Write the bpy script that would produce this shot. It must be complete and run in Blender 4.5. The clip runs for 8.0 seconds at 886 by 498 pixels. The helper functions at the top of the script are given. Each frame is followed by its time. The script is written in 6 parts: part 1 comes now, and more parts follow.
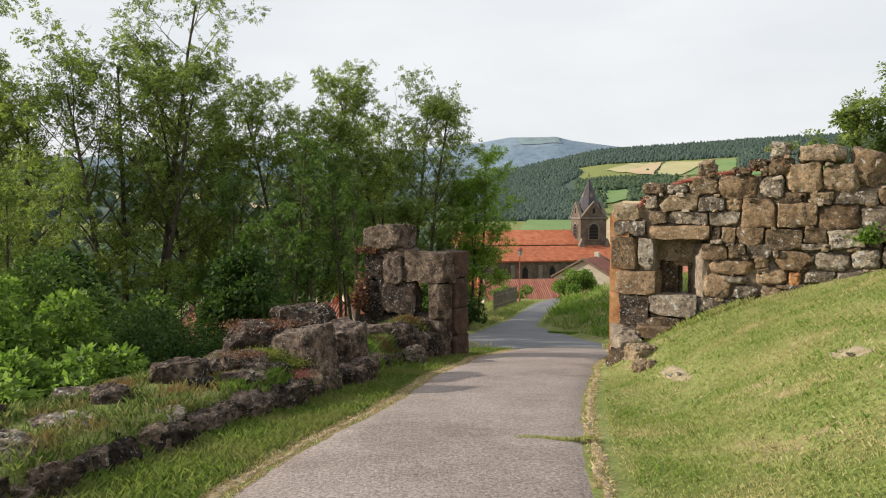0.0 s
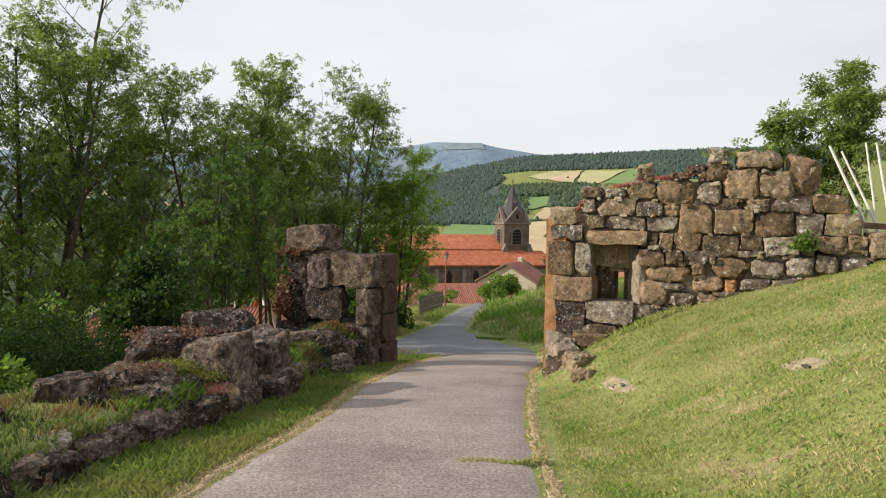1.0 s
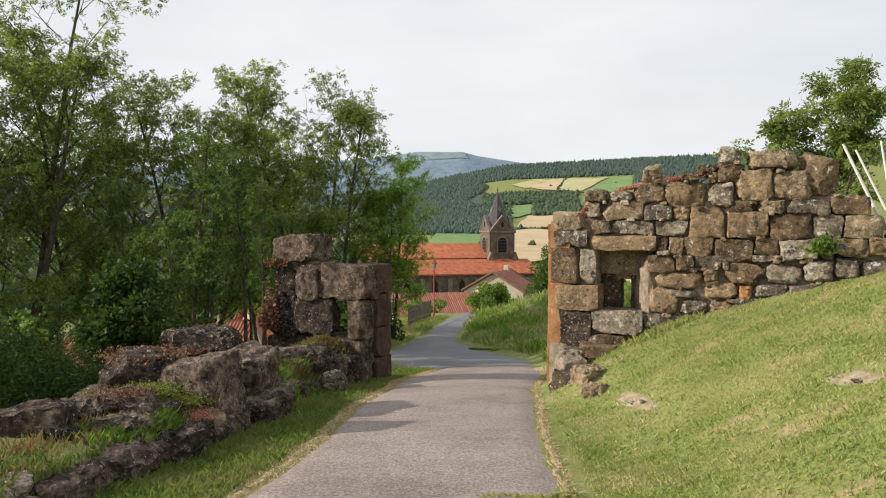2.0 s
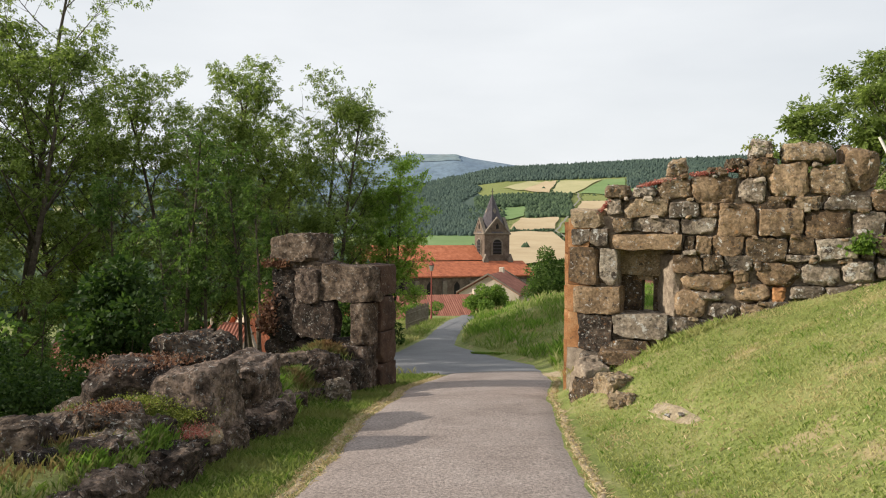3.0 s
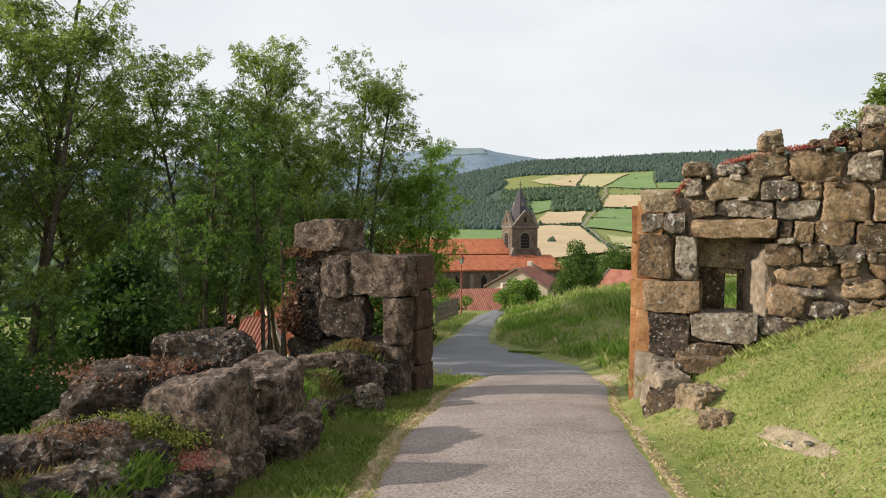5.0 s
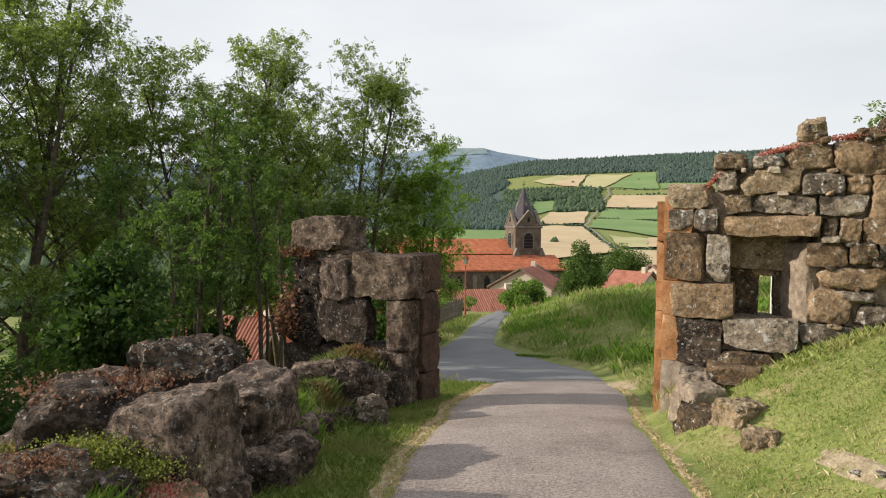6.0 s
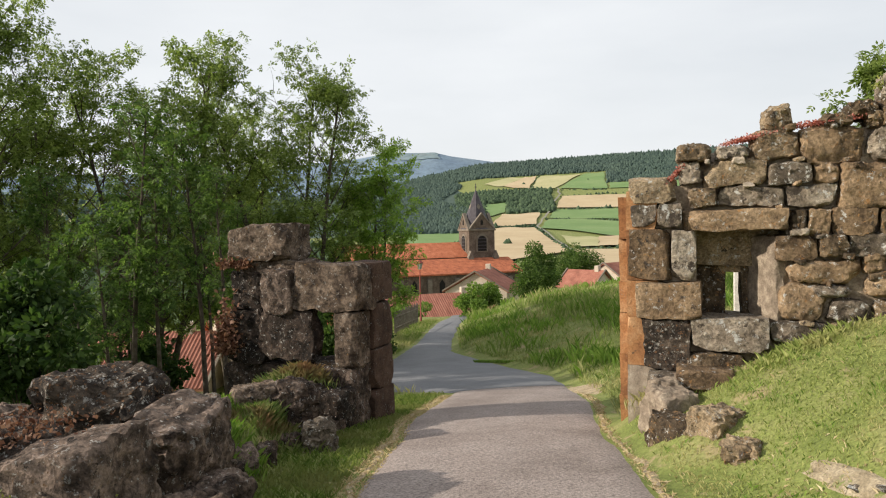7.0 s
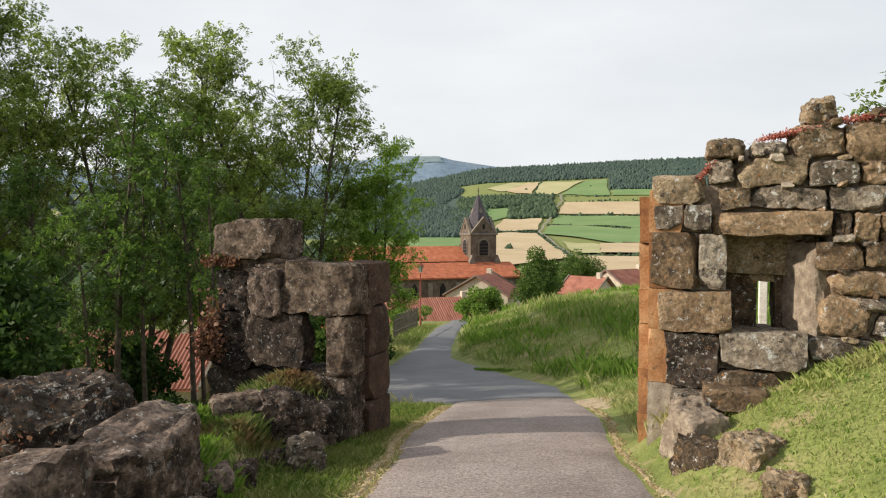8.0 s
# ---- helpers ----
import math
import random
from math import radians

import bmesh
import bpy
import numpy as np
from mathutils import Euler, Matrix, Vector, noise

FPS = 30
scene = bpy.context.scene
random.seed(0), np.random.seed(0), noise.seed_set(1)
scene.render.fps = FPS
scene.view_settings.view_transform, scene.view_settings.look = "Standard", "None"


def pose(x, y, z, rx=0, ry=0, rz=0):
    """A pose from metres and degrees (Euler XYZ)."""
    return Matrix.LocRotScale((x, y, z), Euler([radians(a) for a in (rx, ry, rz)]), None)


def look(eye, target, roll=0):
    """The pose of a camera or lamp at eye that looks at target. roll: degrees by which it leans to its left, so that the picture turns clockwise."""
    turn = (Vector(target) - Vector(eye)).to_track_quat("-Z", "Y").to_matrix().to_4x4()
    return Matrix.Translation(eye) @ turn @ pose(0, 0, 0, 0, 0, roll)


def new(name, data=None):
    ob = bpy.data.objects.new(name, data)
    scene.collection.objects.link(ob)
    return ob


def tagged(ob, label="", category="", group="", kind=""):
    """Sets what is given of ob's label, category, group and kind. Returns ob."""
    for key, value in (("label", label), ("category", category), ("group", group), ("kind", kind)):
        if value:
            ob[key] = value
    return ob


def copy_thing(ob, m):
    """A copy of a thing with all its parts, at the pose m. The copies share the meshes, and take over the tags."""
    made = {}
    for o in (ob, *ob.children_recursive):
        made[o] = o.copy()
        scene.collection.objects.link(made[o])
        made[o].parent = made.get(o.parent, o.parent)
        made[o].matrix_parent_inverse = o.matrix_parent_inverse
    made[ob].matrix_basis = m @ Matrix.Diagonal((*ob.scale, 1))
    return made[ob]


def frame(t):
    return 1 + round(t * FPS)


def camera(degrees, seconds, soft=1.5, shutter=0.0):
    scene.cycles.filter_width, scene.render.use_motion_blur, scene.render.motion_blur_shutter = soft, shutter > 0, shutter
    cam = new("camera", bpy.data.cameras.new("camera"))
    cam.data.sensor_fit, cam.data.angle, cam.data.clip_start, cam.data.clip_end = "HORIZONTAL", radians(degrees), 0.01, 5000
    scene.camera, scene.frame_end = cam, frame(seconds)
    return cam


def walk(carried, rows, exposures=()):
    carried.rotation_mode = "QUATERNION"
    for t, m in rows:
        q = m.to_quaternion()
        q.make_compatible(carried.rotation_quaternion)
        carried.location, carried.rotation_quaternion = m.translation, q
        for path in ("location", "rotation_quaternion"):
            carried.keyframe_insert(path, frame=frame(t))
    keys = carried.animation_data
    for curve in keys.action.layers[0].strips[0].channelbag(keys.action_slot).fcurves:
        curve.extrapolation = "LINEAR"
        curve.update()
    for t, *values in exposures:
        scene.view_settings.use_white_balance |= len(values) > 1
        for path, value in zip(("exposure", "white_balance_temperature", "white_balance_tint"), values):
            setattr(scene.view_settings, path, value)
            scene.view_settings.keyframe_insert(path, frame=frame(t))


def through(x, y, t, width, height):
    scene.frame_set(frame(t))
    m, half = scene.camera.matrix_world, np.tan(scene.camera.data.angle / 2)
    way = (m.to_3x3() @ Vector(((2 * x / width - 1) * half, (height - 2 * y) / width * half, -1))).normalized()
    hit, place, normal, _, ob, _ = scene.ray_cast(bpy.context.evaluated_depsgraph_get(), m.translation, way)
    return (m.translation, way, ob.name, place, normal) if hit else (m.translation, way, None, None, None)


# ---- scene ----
# The camera and its walk
cam = camera(65.6, 8.0, soft=1.1)
PATH = [
    (0, (0.0, 0.0, 1.62), (0.0, 1.997, 1.508), 0.0),
    (0.5, (-0.052, 0.332, 1.58), (0.098, 2.323, 1.466), -0.0),
    (1, (-0.127, 0.74, 1.56), (0.095, 2.726, 1.461), 1.1),
    (1.5, (-0.19, 1.102, 1.537), (0.057, 3.085, 1.455), 0.7),
    (3, (-0.477, 2.291, 1.433), (-0.189, 4.269, 1.368), 0.4),
    (3.5, (-0.516, 2.706, 1.387), (-0.25, 4.687, 1.319), 0.4),
    (4, (-0.55, 3.136, 1.367), (-0.3, 5.119, 1.299), 0.4),
    (4.5, (-0.588, 3.487, 1.323), (-0.361, 5.472, 1.24), 0.4),
    (6, (-0.589, 4.726, 1.227), (-0.38, 6.713, 1.144), 0.7),
    (6.5, (-0.542, 5.066, 1.219), (-0.292, 7.049, 1.141), 0.5),
    (7, (-0.448, 5.423, 1.21), (-0.107, 7.393, 1.14), -1.1),
    (7.5, (-0.331, 5.805, 1.167), (0.015, 7.774, 1.102), 0.6),
    (8, (-0.339, 6.223, 1.142), (-0.001, 8.193, 1.083), 0.1),
]
walk(cam, [(t, look(eye, target, roll)) for t, eye, target, roll in PATH])
scene.view_settings.exposure = 0.24

# World: hazy bright sky, sun low from the side of the trees
SUN_TO = Vector((-0.91, 0.07, 0.385)).normalized()
world = bpy.data.worlds.new("sky")
scene.world = world
world.use_nodes = True
wn = world.node_tree.nodes
wl = world.node_tree.links
bg = wn["Background"]
sky = wn.new("ShaderNodeTexSky")
sky.sky_type = "NISHITA"
sky.sun_disc = False
sky.sun_elevation = math.asin(SUN_TO.z)
sky.sun_rotation = math.atan2(SUN_TO.x, SUN_TO.y)
sky.dust_density = 3.0
tc = wn.new("ShaderNodeTexCoord")
mp = wn.new("ShaderNodeMapping")
mp.inputs["Scale"].default_value = (1.0, 1.0, 3.5)
cl = wn.new("ShaderNodeTexNoise")
cl.inputs["Scale"].default_value = 2.2
cl.inputs["Detail"].default_value = 6
cr = wn.new("ShaderNodeValToRGB")
cr.color_ramp.elements[0].position, cr.color_ramp.elements[0].color = 0.25, (0.74, 0.74, 0.74, 1)
cr.color_ramp.elements[1].position, cr.color_ramp.elements[1].color = 0.7, (0.94, 0.94, 0.94, 1)
mix = wn.new("ShaderNodeMix")
mix.data_type = "RGBA"
mix.inputs["B"].default_value = (9.7, 9.95, 10.2, 1)
wl.new(tc.outputs["Generated"], mp.inputs["Vector"])
wl.new(mp.outputs["Vector"], cl.inputs["Vector"])
wl.new(cl.outputs["Fac"], cr.inputs["Fac"])
wl.new(cr.outputs["Color"], mix.inputs["Factor"])
wl.new(sky.outputs["Color"], mix.inputs["A"])
wl.new(mix.outputs["Result"], bg.inputs["Color"])
bg.inputs["Strength"].default_value = 0.083
sun = new("sun", bpy.data.lights.new("sun", "SUN"))
sun.data.energy = 5.0
sun.data.angle = radians(0.8)
sun.data.color = (1.0, 0.9, 0.76)
sun.matrix_world = look((0, 0, 30), (-SUN_TO.x, -SUN_TO.y, 30 - SUN_TO.z))

# ---- materials ----


def material(name, colours, scale=4.0, fine=40.0, rough=0.85, bump=0.3, dist=0.02, spots=None, spot_scale=6.0, spot_amount=0.62, per="", vary=0.0, metal=0.0, detail=6, coords="Object", contrast=0.25, pits=0.0):
    """Two-scale noise colour with optional lichen or stain spots, and fine relief. per: 'object' or 'island' varies the tone piece by piece."""
    m = bpy.data.materials.new(name)
    m.use_nodes = True
    n, l = m.node_tree.nodes, m.node_tree.links
    p = n["Principled BSDF"]
    p.inputs["Roughness"].default_value = rough
    p.inputs["Metallic"].default_value = metal
    p.inputs["Specular IOR Level"].default_value = 0.25
    tex = n.new("ShaderNodeTexCoord")
    vec = tex.outputs[coords]
    if per == "object":
        info = n.new("ShaderNodeObjectInfo")
        add = n.new("ShaderNodeVectorMath")
        add.operation = "MULTIPLY_ADD"
        comb = n.new("ShaderNodeCombineXYZ")
        for k in range(3):
            l.new(info.outputs["Random"], comb.inputs[k])
        add.inputs[1].default_value = (37.0, 53.0, 71.0)
        l.new(comb.outputs[0], add.inputs[0])
        l.new(vec, add.inputs[2])
        vec = add.outputs[0]
        rnd = info.outputs["Random"]
    elif per == "island":
        rnd = n.new("ShaderNodeNewGeometry").outputs["Random Per Island"]
    big = n.new("ShaderNodeTexNoise")
    big.inputs["Scale"].default_value = scale
    big.inputs["Detail"].default_value = detail
    big.inputs["Roughness"].default_value = 0.65
    l.new(vec, big.inputs["Vector"])
    ramp = n.new("ShaderNodeValToRGB")
    els = ramp.color_ramp.elements
    while len(els) < len(colours):
        els.new(0.5)
    for k, c in enumerate(colours):
        els[k].position = 0.3 + 0.4 * k / max(1, len(colours) - 1)
        els[k].color = (*c, 1)
    fac = big.outputs["Fac"]
    if per:
        ma = n.new("ShaderNodeMath")
        ma.operation = "MULTIPLY_ADD"
        ma.inputs[1].default_value = vary
        l.new(rnd, ma.inputs[0])
        sub = n.new("ShaderNodeMath")
        sub.operation = "SUBTRACT"
        sub.inputs[1].default_value = vary / 2
        l.new(fac, sub.inputs[0])
        l.new(sub.outputs[0], ma.inputs[2])
        fac = ma.outputs[0]
    l.new(fac, ramp.inputs["Fac"])
    col = ramp.outputs["Color"]
    grain = n.new("ShaderNodeTexNoise")
    grain.inputs["Scale"].default_value = fine
    grain.inputs["Detail"].default_value = 6
    grain.inputs["Roughness"].default_value = 0.68
    l.new(vec, grain.inputs["Vector"])
    gr = n.new("ShaderNodeMapRange")
    gr.inputs["From Min"].default_value, gr.inputs["From Max"].default_value = 0.3, 0.7
    gr.inputs["To Min"].default_value, gr.inputs["To Max"].default_value = 1 - contrast, 1 + contrast
    l.new(grain.outputs["Fac"], gr.inputs["Value"])
    mul = n.new("ShaderNodeMix")
    mul.data_type, mul.blend_type = "RGBA", "MULTIPLY"
    mul.inputs["Factor"].default_value = 1.0
    l.new(col, mul.inputs["A"])
    l.new(gr.outputs[0], mul.inputs["B"])
    col = mul.outputs["Result"]
    if pits:
        pn = n.new("ShaderNodeTexNoise")
        pn.inputs["Scale"].default_value = pits
        pn.inputs["Detail"].default_value = 9
        pn.inputs["Roughness"].default_value = 0.72
        l.new(vec, pn.inputs["Vector"])
        pr = n.new("ShaderNodeMapRange")
        pr.inputs["From Min"].default_value, pr.inputs["From Max"].default_value = 0.33, 0.47
        pr.inputs["To Min"].default_value, pr.inputs["To Max"].default_value = 0.66, 1.06
        l.new(pn.outputs["Fac"], pr.inputs["Value"])
        pm = n.new("ShaderNodeMix")
        pm.data_type, pm.blend_type = "RGBA", "MULTIPLY"
        pm.inputs["Factor"].default_value = 1.0
        l.new(col, pm.inputs["A"])
        l.new(pr.outputs[0], pm.inputs["B"])
        col = pm.outputs["Result"]
    if pits:
        wv = n.new("ShaderNodeVectorMath")
        wv.operation = "MULTIPLY_ADD"
        wv.inputs[1].default_value = (0.35, 0.35, 0.35)
        l.new(pn.outputs["Color"], wv.inputs[0])
        l.new(vec, wv.inputs[2])
        vo = n.new("ShaderNodeTexVoronoi")
        vo.feature = "DISTANCE_TO_EDGE"
        vo.inputs["Scale"].default_value = pits * 0.3
        l.new(wv.outputs[0], vo.inputs["Vector"])
        ck = n.new("ShaderNodeMapRange")
        ck.inputs["From Min"].default_value, ck.inputs["From Max"].default_value = 0.0, 0.045
        ck.inputs["To Min"].default_value, ck.inputs["To Max"].default_value = 0.35, 1.0
        l.new(vo.outputs["Distance"], ck.inputs["Value"])
        cm = n.new("ShaderNodeMix")
        cm.data_type, cm.blend_type = "RGBA", "MULTIPLY"
        cm.inputs["Factor"].default_value = 0.3
        l.new(col, cm.inputs["A"])
        l.new(ck.outputs[0], cm.inputs["B"])
        col = cm.outputs["Result"]
        vd = n.new("ShaderNodeTexVoronoi")
        vd.inputs["Scale"].default_value = 17.0
        l.new(wv.outputs[0], vd.inputs["Vector"])
        sep = n.new("ShaderNodeSeparateColor")
        l.new(vd.outputs["Color"], sep.inputs[0])
        rad = n.new("ShaderNodeMapRange")
        rad.inputs["From Min"].default_value, rad.inputs["From Max"].default_value = 0.8, 1.0
        rad.inputs["To Min"].default_value, rad.inputs["To Max"].default_value = 0.0, 0.42
        l.new(sep.outputs[0], rad.inputs["Value"])
        ins = n.new("ShaderNodeMath")
        ins.operation = "LESS_THAN"
        l.new(vd.outputs["Distance"], ins.inputs[0])
        l.new(rad.outputs[0], ins.inputs[1])
        dm = n.new("ShaderNodeMix")
        dm.data_type = "RGBA"
        dm.inputs["B"].default_value = (0.42, 0.41, 0.385, 1)
        half = n.new("ShaderNodeMath")
        half.operation = "MULTIPLY"
        half.inputs[1].default_value = 0.5
        l.new(ins.outputs[0], half.inputs[0])
        l.new(half.outputs[0], dm.inputs["Factor"])
        l.new(col, dm.inputs["A"])
        col = dm.outputs["Result"]
    for k, sp in enumerate(spots or ()):
        sn = n.new("ShaderNodeTexNoise")
        sn.inputs["Scale"].default_value = spot_scale * (1 + 0.7 * k)
        sn.inputs["Detail"].default_value = 7
        sn.inputs["Roughness"].default_value = 0.7
        off = n.new("ShaderNodeVectorMath")
        off.inputs[1].default_value = (11.3 * (k + 1), 5.1, 7.7)
        l.new(vec, off.inputs[0])
        l.new(off.outputs[0], sn.inputs["Vector"])
        sr = n.new("ShaderNodeValToRGB")
        sr.color_ramp.elements[0].position = spot_amount
        sr.color_ramp.elements[1].position = spot_amount + 0.06
        l.new(sn.outputs["Fac"], sr.inputs["Fac"])
        sm = n.new("ShaderNodeMix")
        sm.data_type = "RGBA"
        sm.inputs["B"].default_value = (*sp, 1)
        l.new(sr.outputs["Color"], sm.inputs["Factor"])
        l.new(col, sm.inputs["A"])
        col = sm.outputs["Result"]
    l.new(col, p.inputs["Base Color"])
    if bump:
        sumh = n.new("ShaderNodeMath")
        sumh.operation = "MULTIPLY_ADD"
        sumh.inputs[1].default_value = 0.5
        l.new(grain.outputs["Fac"], sumh.inputs[0])
        l.new(big.outputs["Fac"], sumh.inputs[2])
        b = n.new("ShaderNodeBump")
        b.inputs["Strength"].default_value = bump
        b.inputs["Distance"].default_value = dist
        top = sumh.outputs[0]
        if pits:
            deep = n.new("ShaderNodeMath")
            deep.operation = "MULTIPLY_ADD"
            deep.inputs[1].default_value = 0.6
            both = n.new("ShaderNodeMath")
            both.operation = "MULTIPLY"
            l.new(pr.outputs[0], both.inputs[0])
            both.inputs[1].default_value = 1.2
            l.new(both.outputs[0], deep.inputs[0])
            l.new(top, deep.inputs[2])
            top = deep.outputs[0]
        l.new(top, b.inputs["Height"])
        l.new(b.outputs[0], p.inputs["Normal"])
    return m


def leaf_material(name, dark, mid, light, through=0.35, patch=None, patch_scale=1.3):
    m = bpy.data.materials.new(name)
    m.use_nodes = True
    n, l = m.node_tree.nodes, m.node_tree.links
    p = n["Principled BSDF"]
    p.inputs["Roughness"].default_value = 0.62
    p.inputs["Specular IOR Level"].default_value = 0.2
    geo = n.new("ShaderNodeNewGeometry")
    ramp = n.new("ShaderNodeValToRGB")
    els = ramp.color_ramp.elements
    els.new(0.5)
    for k, c in enumerate((dark, mid, light)):
        els[k].position = k / 2
        els[k].color = (*c, 1)
    l.new(geo.outputs["Random Per Island"], ramp.inputs["Fac"])
    leafcol = ramp.outputs["Color"]
    if patch:
        tex = n.new("ShaderNodeTexCoord")
        pn = n.new("ShaderNodeTexNoise")
        pn.inputs["Scale"].default_value = patch_scale
        pn.inputs["Detail"].default_value = 5
        l.new(tex.outputs["Object"], pn.inputs["Vector"])
        pr = n.new("ShaderNodeMapRange")
        pr.inputs["From Min"].default_value, pr.inputs["From Max"].default_value = 0.45, 0.68
        l.new(pn.outputs["Fac"], pr.inputs["Value"])
        pm = n.new("ShaderNodeMix")
        pm.data_type = "RGBA"
        pm.inputs["B"].default_value = (*patch, 1)
        l.new(pr.outputs[0], pm.inputs["Factor"])
        l.new(leafcol, pm.inputs["A"])
        leafcol = pm.outputs["Result"]
    l.new(leafcol, p.inputs["Base Color"])
    tr = n.new("ShaderNodeBsdfTranslucent")
    hs = n.new("ShaderNodeHueSaturation")
    hs.inputs["Value"].default_value = 1.5
    hs.inputs["Saturation"].default_value = 1.1
    l.new(leafcol, hs.inputs["Color"])
    l.new(hs.outputs[0], tr.inputs["Color"])
    ms = n.new("ShaderNodeMixShader")
    ms.inputs[0].default_value = through
    l.new(p.outputs[0], ms.inputs[1])
    l.new(tr.outputs[0], ms.inputs[2])
    l.new(ms.outputs[0], n["Material Output"].inputs["Surface"])
    return m


WHITE_LICHEN = (0.46, 0.45, 0.42)
RUST, CRUST = (0.3, 0.165, 0.07), (0.06, 0.047, 0.037)
M_STONE = material("basalt_breccia", [(0.0657, 0.0469, 0.0296), (0.1696, 0.1227, 0.0761), (0.2916, 0.2241, 0.1442)], 3.6, 27, 0.95, 1.0, 0.05, [CRUST, WHITE_LICHEN, RUST], 8.0, 0.585, "object", 0.42, contrast=0.55, pits=9.0)
M_BROWN = material("brown_tuff", [(0.0926, 0.0621, 0.0376), (0.2059, 0.1408, 0.0835), (0.3191, 0.2278, 0.142)], 3.4, 27, 0.95, 1.0, 0.05, [CRUST, WHITE_LICHEN, RUST], 6.0, 0.595, "object", 0.4, contrast=0.5, pits=8.0)
M_GREY = material("lichened_grey_stone", [(0.0938, 0.0746, 0.0555), (0.2098, 0.1697, 0.1277), (0.3533, 0.3027, 0.2385)], 4.0, 25, 0.95, 1.0, 0.05, [CRUST, (0.47, 0.46, 0.43)], 6.0, 0.565, "object", 0.35, contrast=0.6, pits=9.0)
M_DARK = material("dark_lava_boulder", [(0.0141, 0.0105, 0.0083), (0.0586, 0.0417, 0.0324), (0.2222, 0.1654, 0.1314)], 4.2, 22, 0.95, 1.0, 0.07, [(0.012, 0.01, 0.009), (0.4, 0.385, 0.36), (0.13, 0.075, 0.036)], 11.0, 0.6, "object", 0.3, contrast=0.65, pits=10.0)
M_ORANGE = material("weathered_orange_tuff", [(0.19, 0.0884, 0.0405), (0.342, 0.1674, 0.072), (0.437, 0.2604, 0.135)], 4.0, 40, 0.92, 0.7, 0.03, [(0.3, 0.25, 0.2), (0.12, 0.08, 0.05)], 6.0, 0.62, "object", 0.2, contrast=0.3)
# Reddish tuff, darkened in colour as the side turned from the sun.
M_JAMB = material("shaded_brown_tuff", [(0.0338, 0.0203, 0.0146), (0.0649, 0.0383, 0.0264), (0.0958, 0.0592, 0.0423)], 4.0, 50, 0.95, 0.8, 0.03, [(0.2, 0.17, 0.14)], 8.0, 0.66, "object", 0.2, contrast=0.4, pits=24.0)
M_LAVA = material("grey_lichened_lava", [(0.0302, 0.0231, 0.0184), (0.0958, 0.0732, 0.0551), (0.2318, 0.1878, 0.1469)], 4.2, 22, 0.95, 1.0, 0.06, [(0.016, 0.013, 0.011), (0.4, 0.38, 0.34), (0.19, 0.1, 0.05)], 9.0, 0.57, "object", 0.3, contrast=0.6, pits=10.0)
M_PIER = material("brown_grey_lava_ashlar", [(0.0192, 0.0135, 0.0099), (0.0647, 0.0456, 0.033), (0.1923, 0.1435, 0.1071)], 3.8, 23, 0.95, 1.0, 0.06, [(0.018, 0.014, 0.011), (0.34, 0.32, 0.29), (0.16, 0.095, 0.042)], 9.0, 0.6, "object", 0.3, contrast=0.6, pits=10.0)
M_SOIL = material("bare_dry_soil", [(0.2, 0.16, 0.1), (0.3, 0.245, 0.165), (0.39, 0.33, 0.235)], 7.0, 45, 0.95, 0.9, 0.03, [(0.16, 0.19, 0.06)], 6.0, 0.6, contrast=0.4)
M_CORE = material("old_lime_mortar_rubble", [(0.1305, 0.1015, 0.0754), (0.2465, 0.1958, 0.1479), (0.406, 0.3407, 0.261)], 8.0, 50, 0.95, 0.9, 0.04)
M_PLASTER = material("crumbling_lime_plaster", [(0.1875, 0.15, 0.115), (0.3125, 0.2562, 0.2), (0.45, 0.3875, 0.3125)], 5.0, 50, 0.95, 0.6, 0.03)
M_ROAD = material("worn_chip_seal", [(0.2, 0.163, 0.146), (0.27, 0.225, 0.204), (0.33, 0.282, 0.258)], 0.8, 34, 0.92, 1.0, 0.03, [(0.1, 0.085, 0.08), (0.44, 0.4, 0.37)], 30.0, 0.6, contrast=0.6, detail=9)
M_LANE = material("smooth_grey_asphalt", [(0.135, 0.137, 0.145), (0.165, 0.167, 0.177), (0.195, 0.197, 0.205)], 0.7, 60, 0.88, 0.5, 0.01, [(0.22, 0.215, 0.21)], 30.0, 0.68, contrast=0.3)
M_GRAVEL = material("dry_straw_and_grit", [(0.22, 0.17, 0.1), (0.36, 0.28, 0.18), (0.44, 0.36, 0.25)], 6.0, 70, 0.95, 0.9, 0.02, [(0.15, 0.18, 0.06), (0.2, 0.165, 0.14)], 11.0, 0.56, contrast=0.4)
M_GROUND = material("grassy_soil", [(0.1, 0.13, 0.032), (0.17, 0.2, 0.055), (0.25, 0.245, 0.1)], 1.4, 30, 0.95, 0.8, 0.04, [(0.3, 0.25, 0.13)], 1.3, 0.58, contrast=0.4)
M_BARK = material("grey_brown_bark", [(0.03, 0.024, 0.018), (0.07, 0.055, 0.04), (0.12, 0.1, 0.08)], 6.0, 40, 0.95, 0.6, 0.02)
M_WHITEWOOD = material("stripped_pale_wood", [(0.5, 0.47, 0.42), (0.66, 0.63, 0.58), (0.75, 0.72, 0.67)], 5.0, 60, 0.8, 0.3, 0.01)
M_PLANK = material("weathered_red_brown_plank", [(0.1, 0.06, 0.045), (0.18, 0.11, 0.085), (0.25, 0.17, 0.13)], 5.0, 60, 0.85, 0.3, 0.01)
M_ROOF = material("orange_clay_tile", [(0.27, 0.085, 0.045), (0.42, 0.135, 0.065), (0.52, 0.19, 0.1)], 1.2, 9, 0.9, 0.4, 0.05, per="object", vary=0.15)
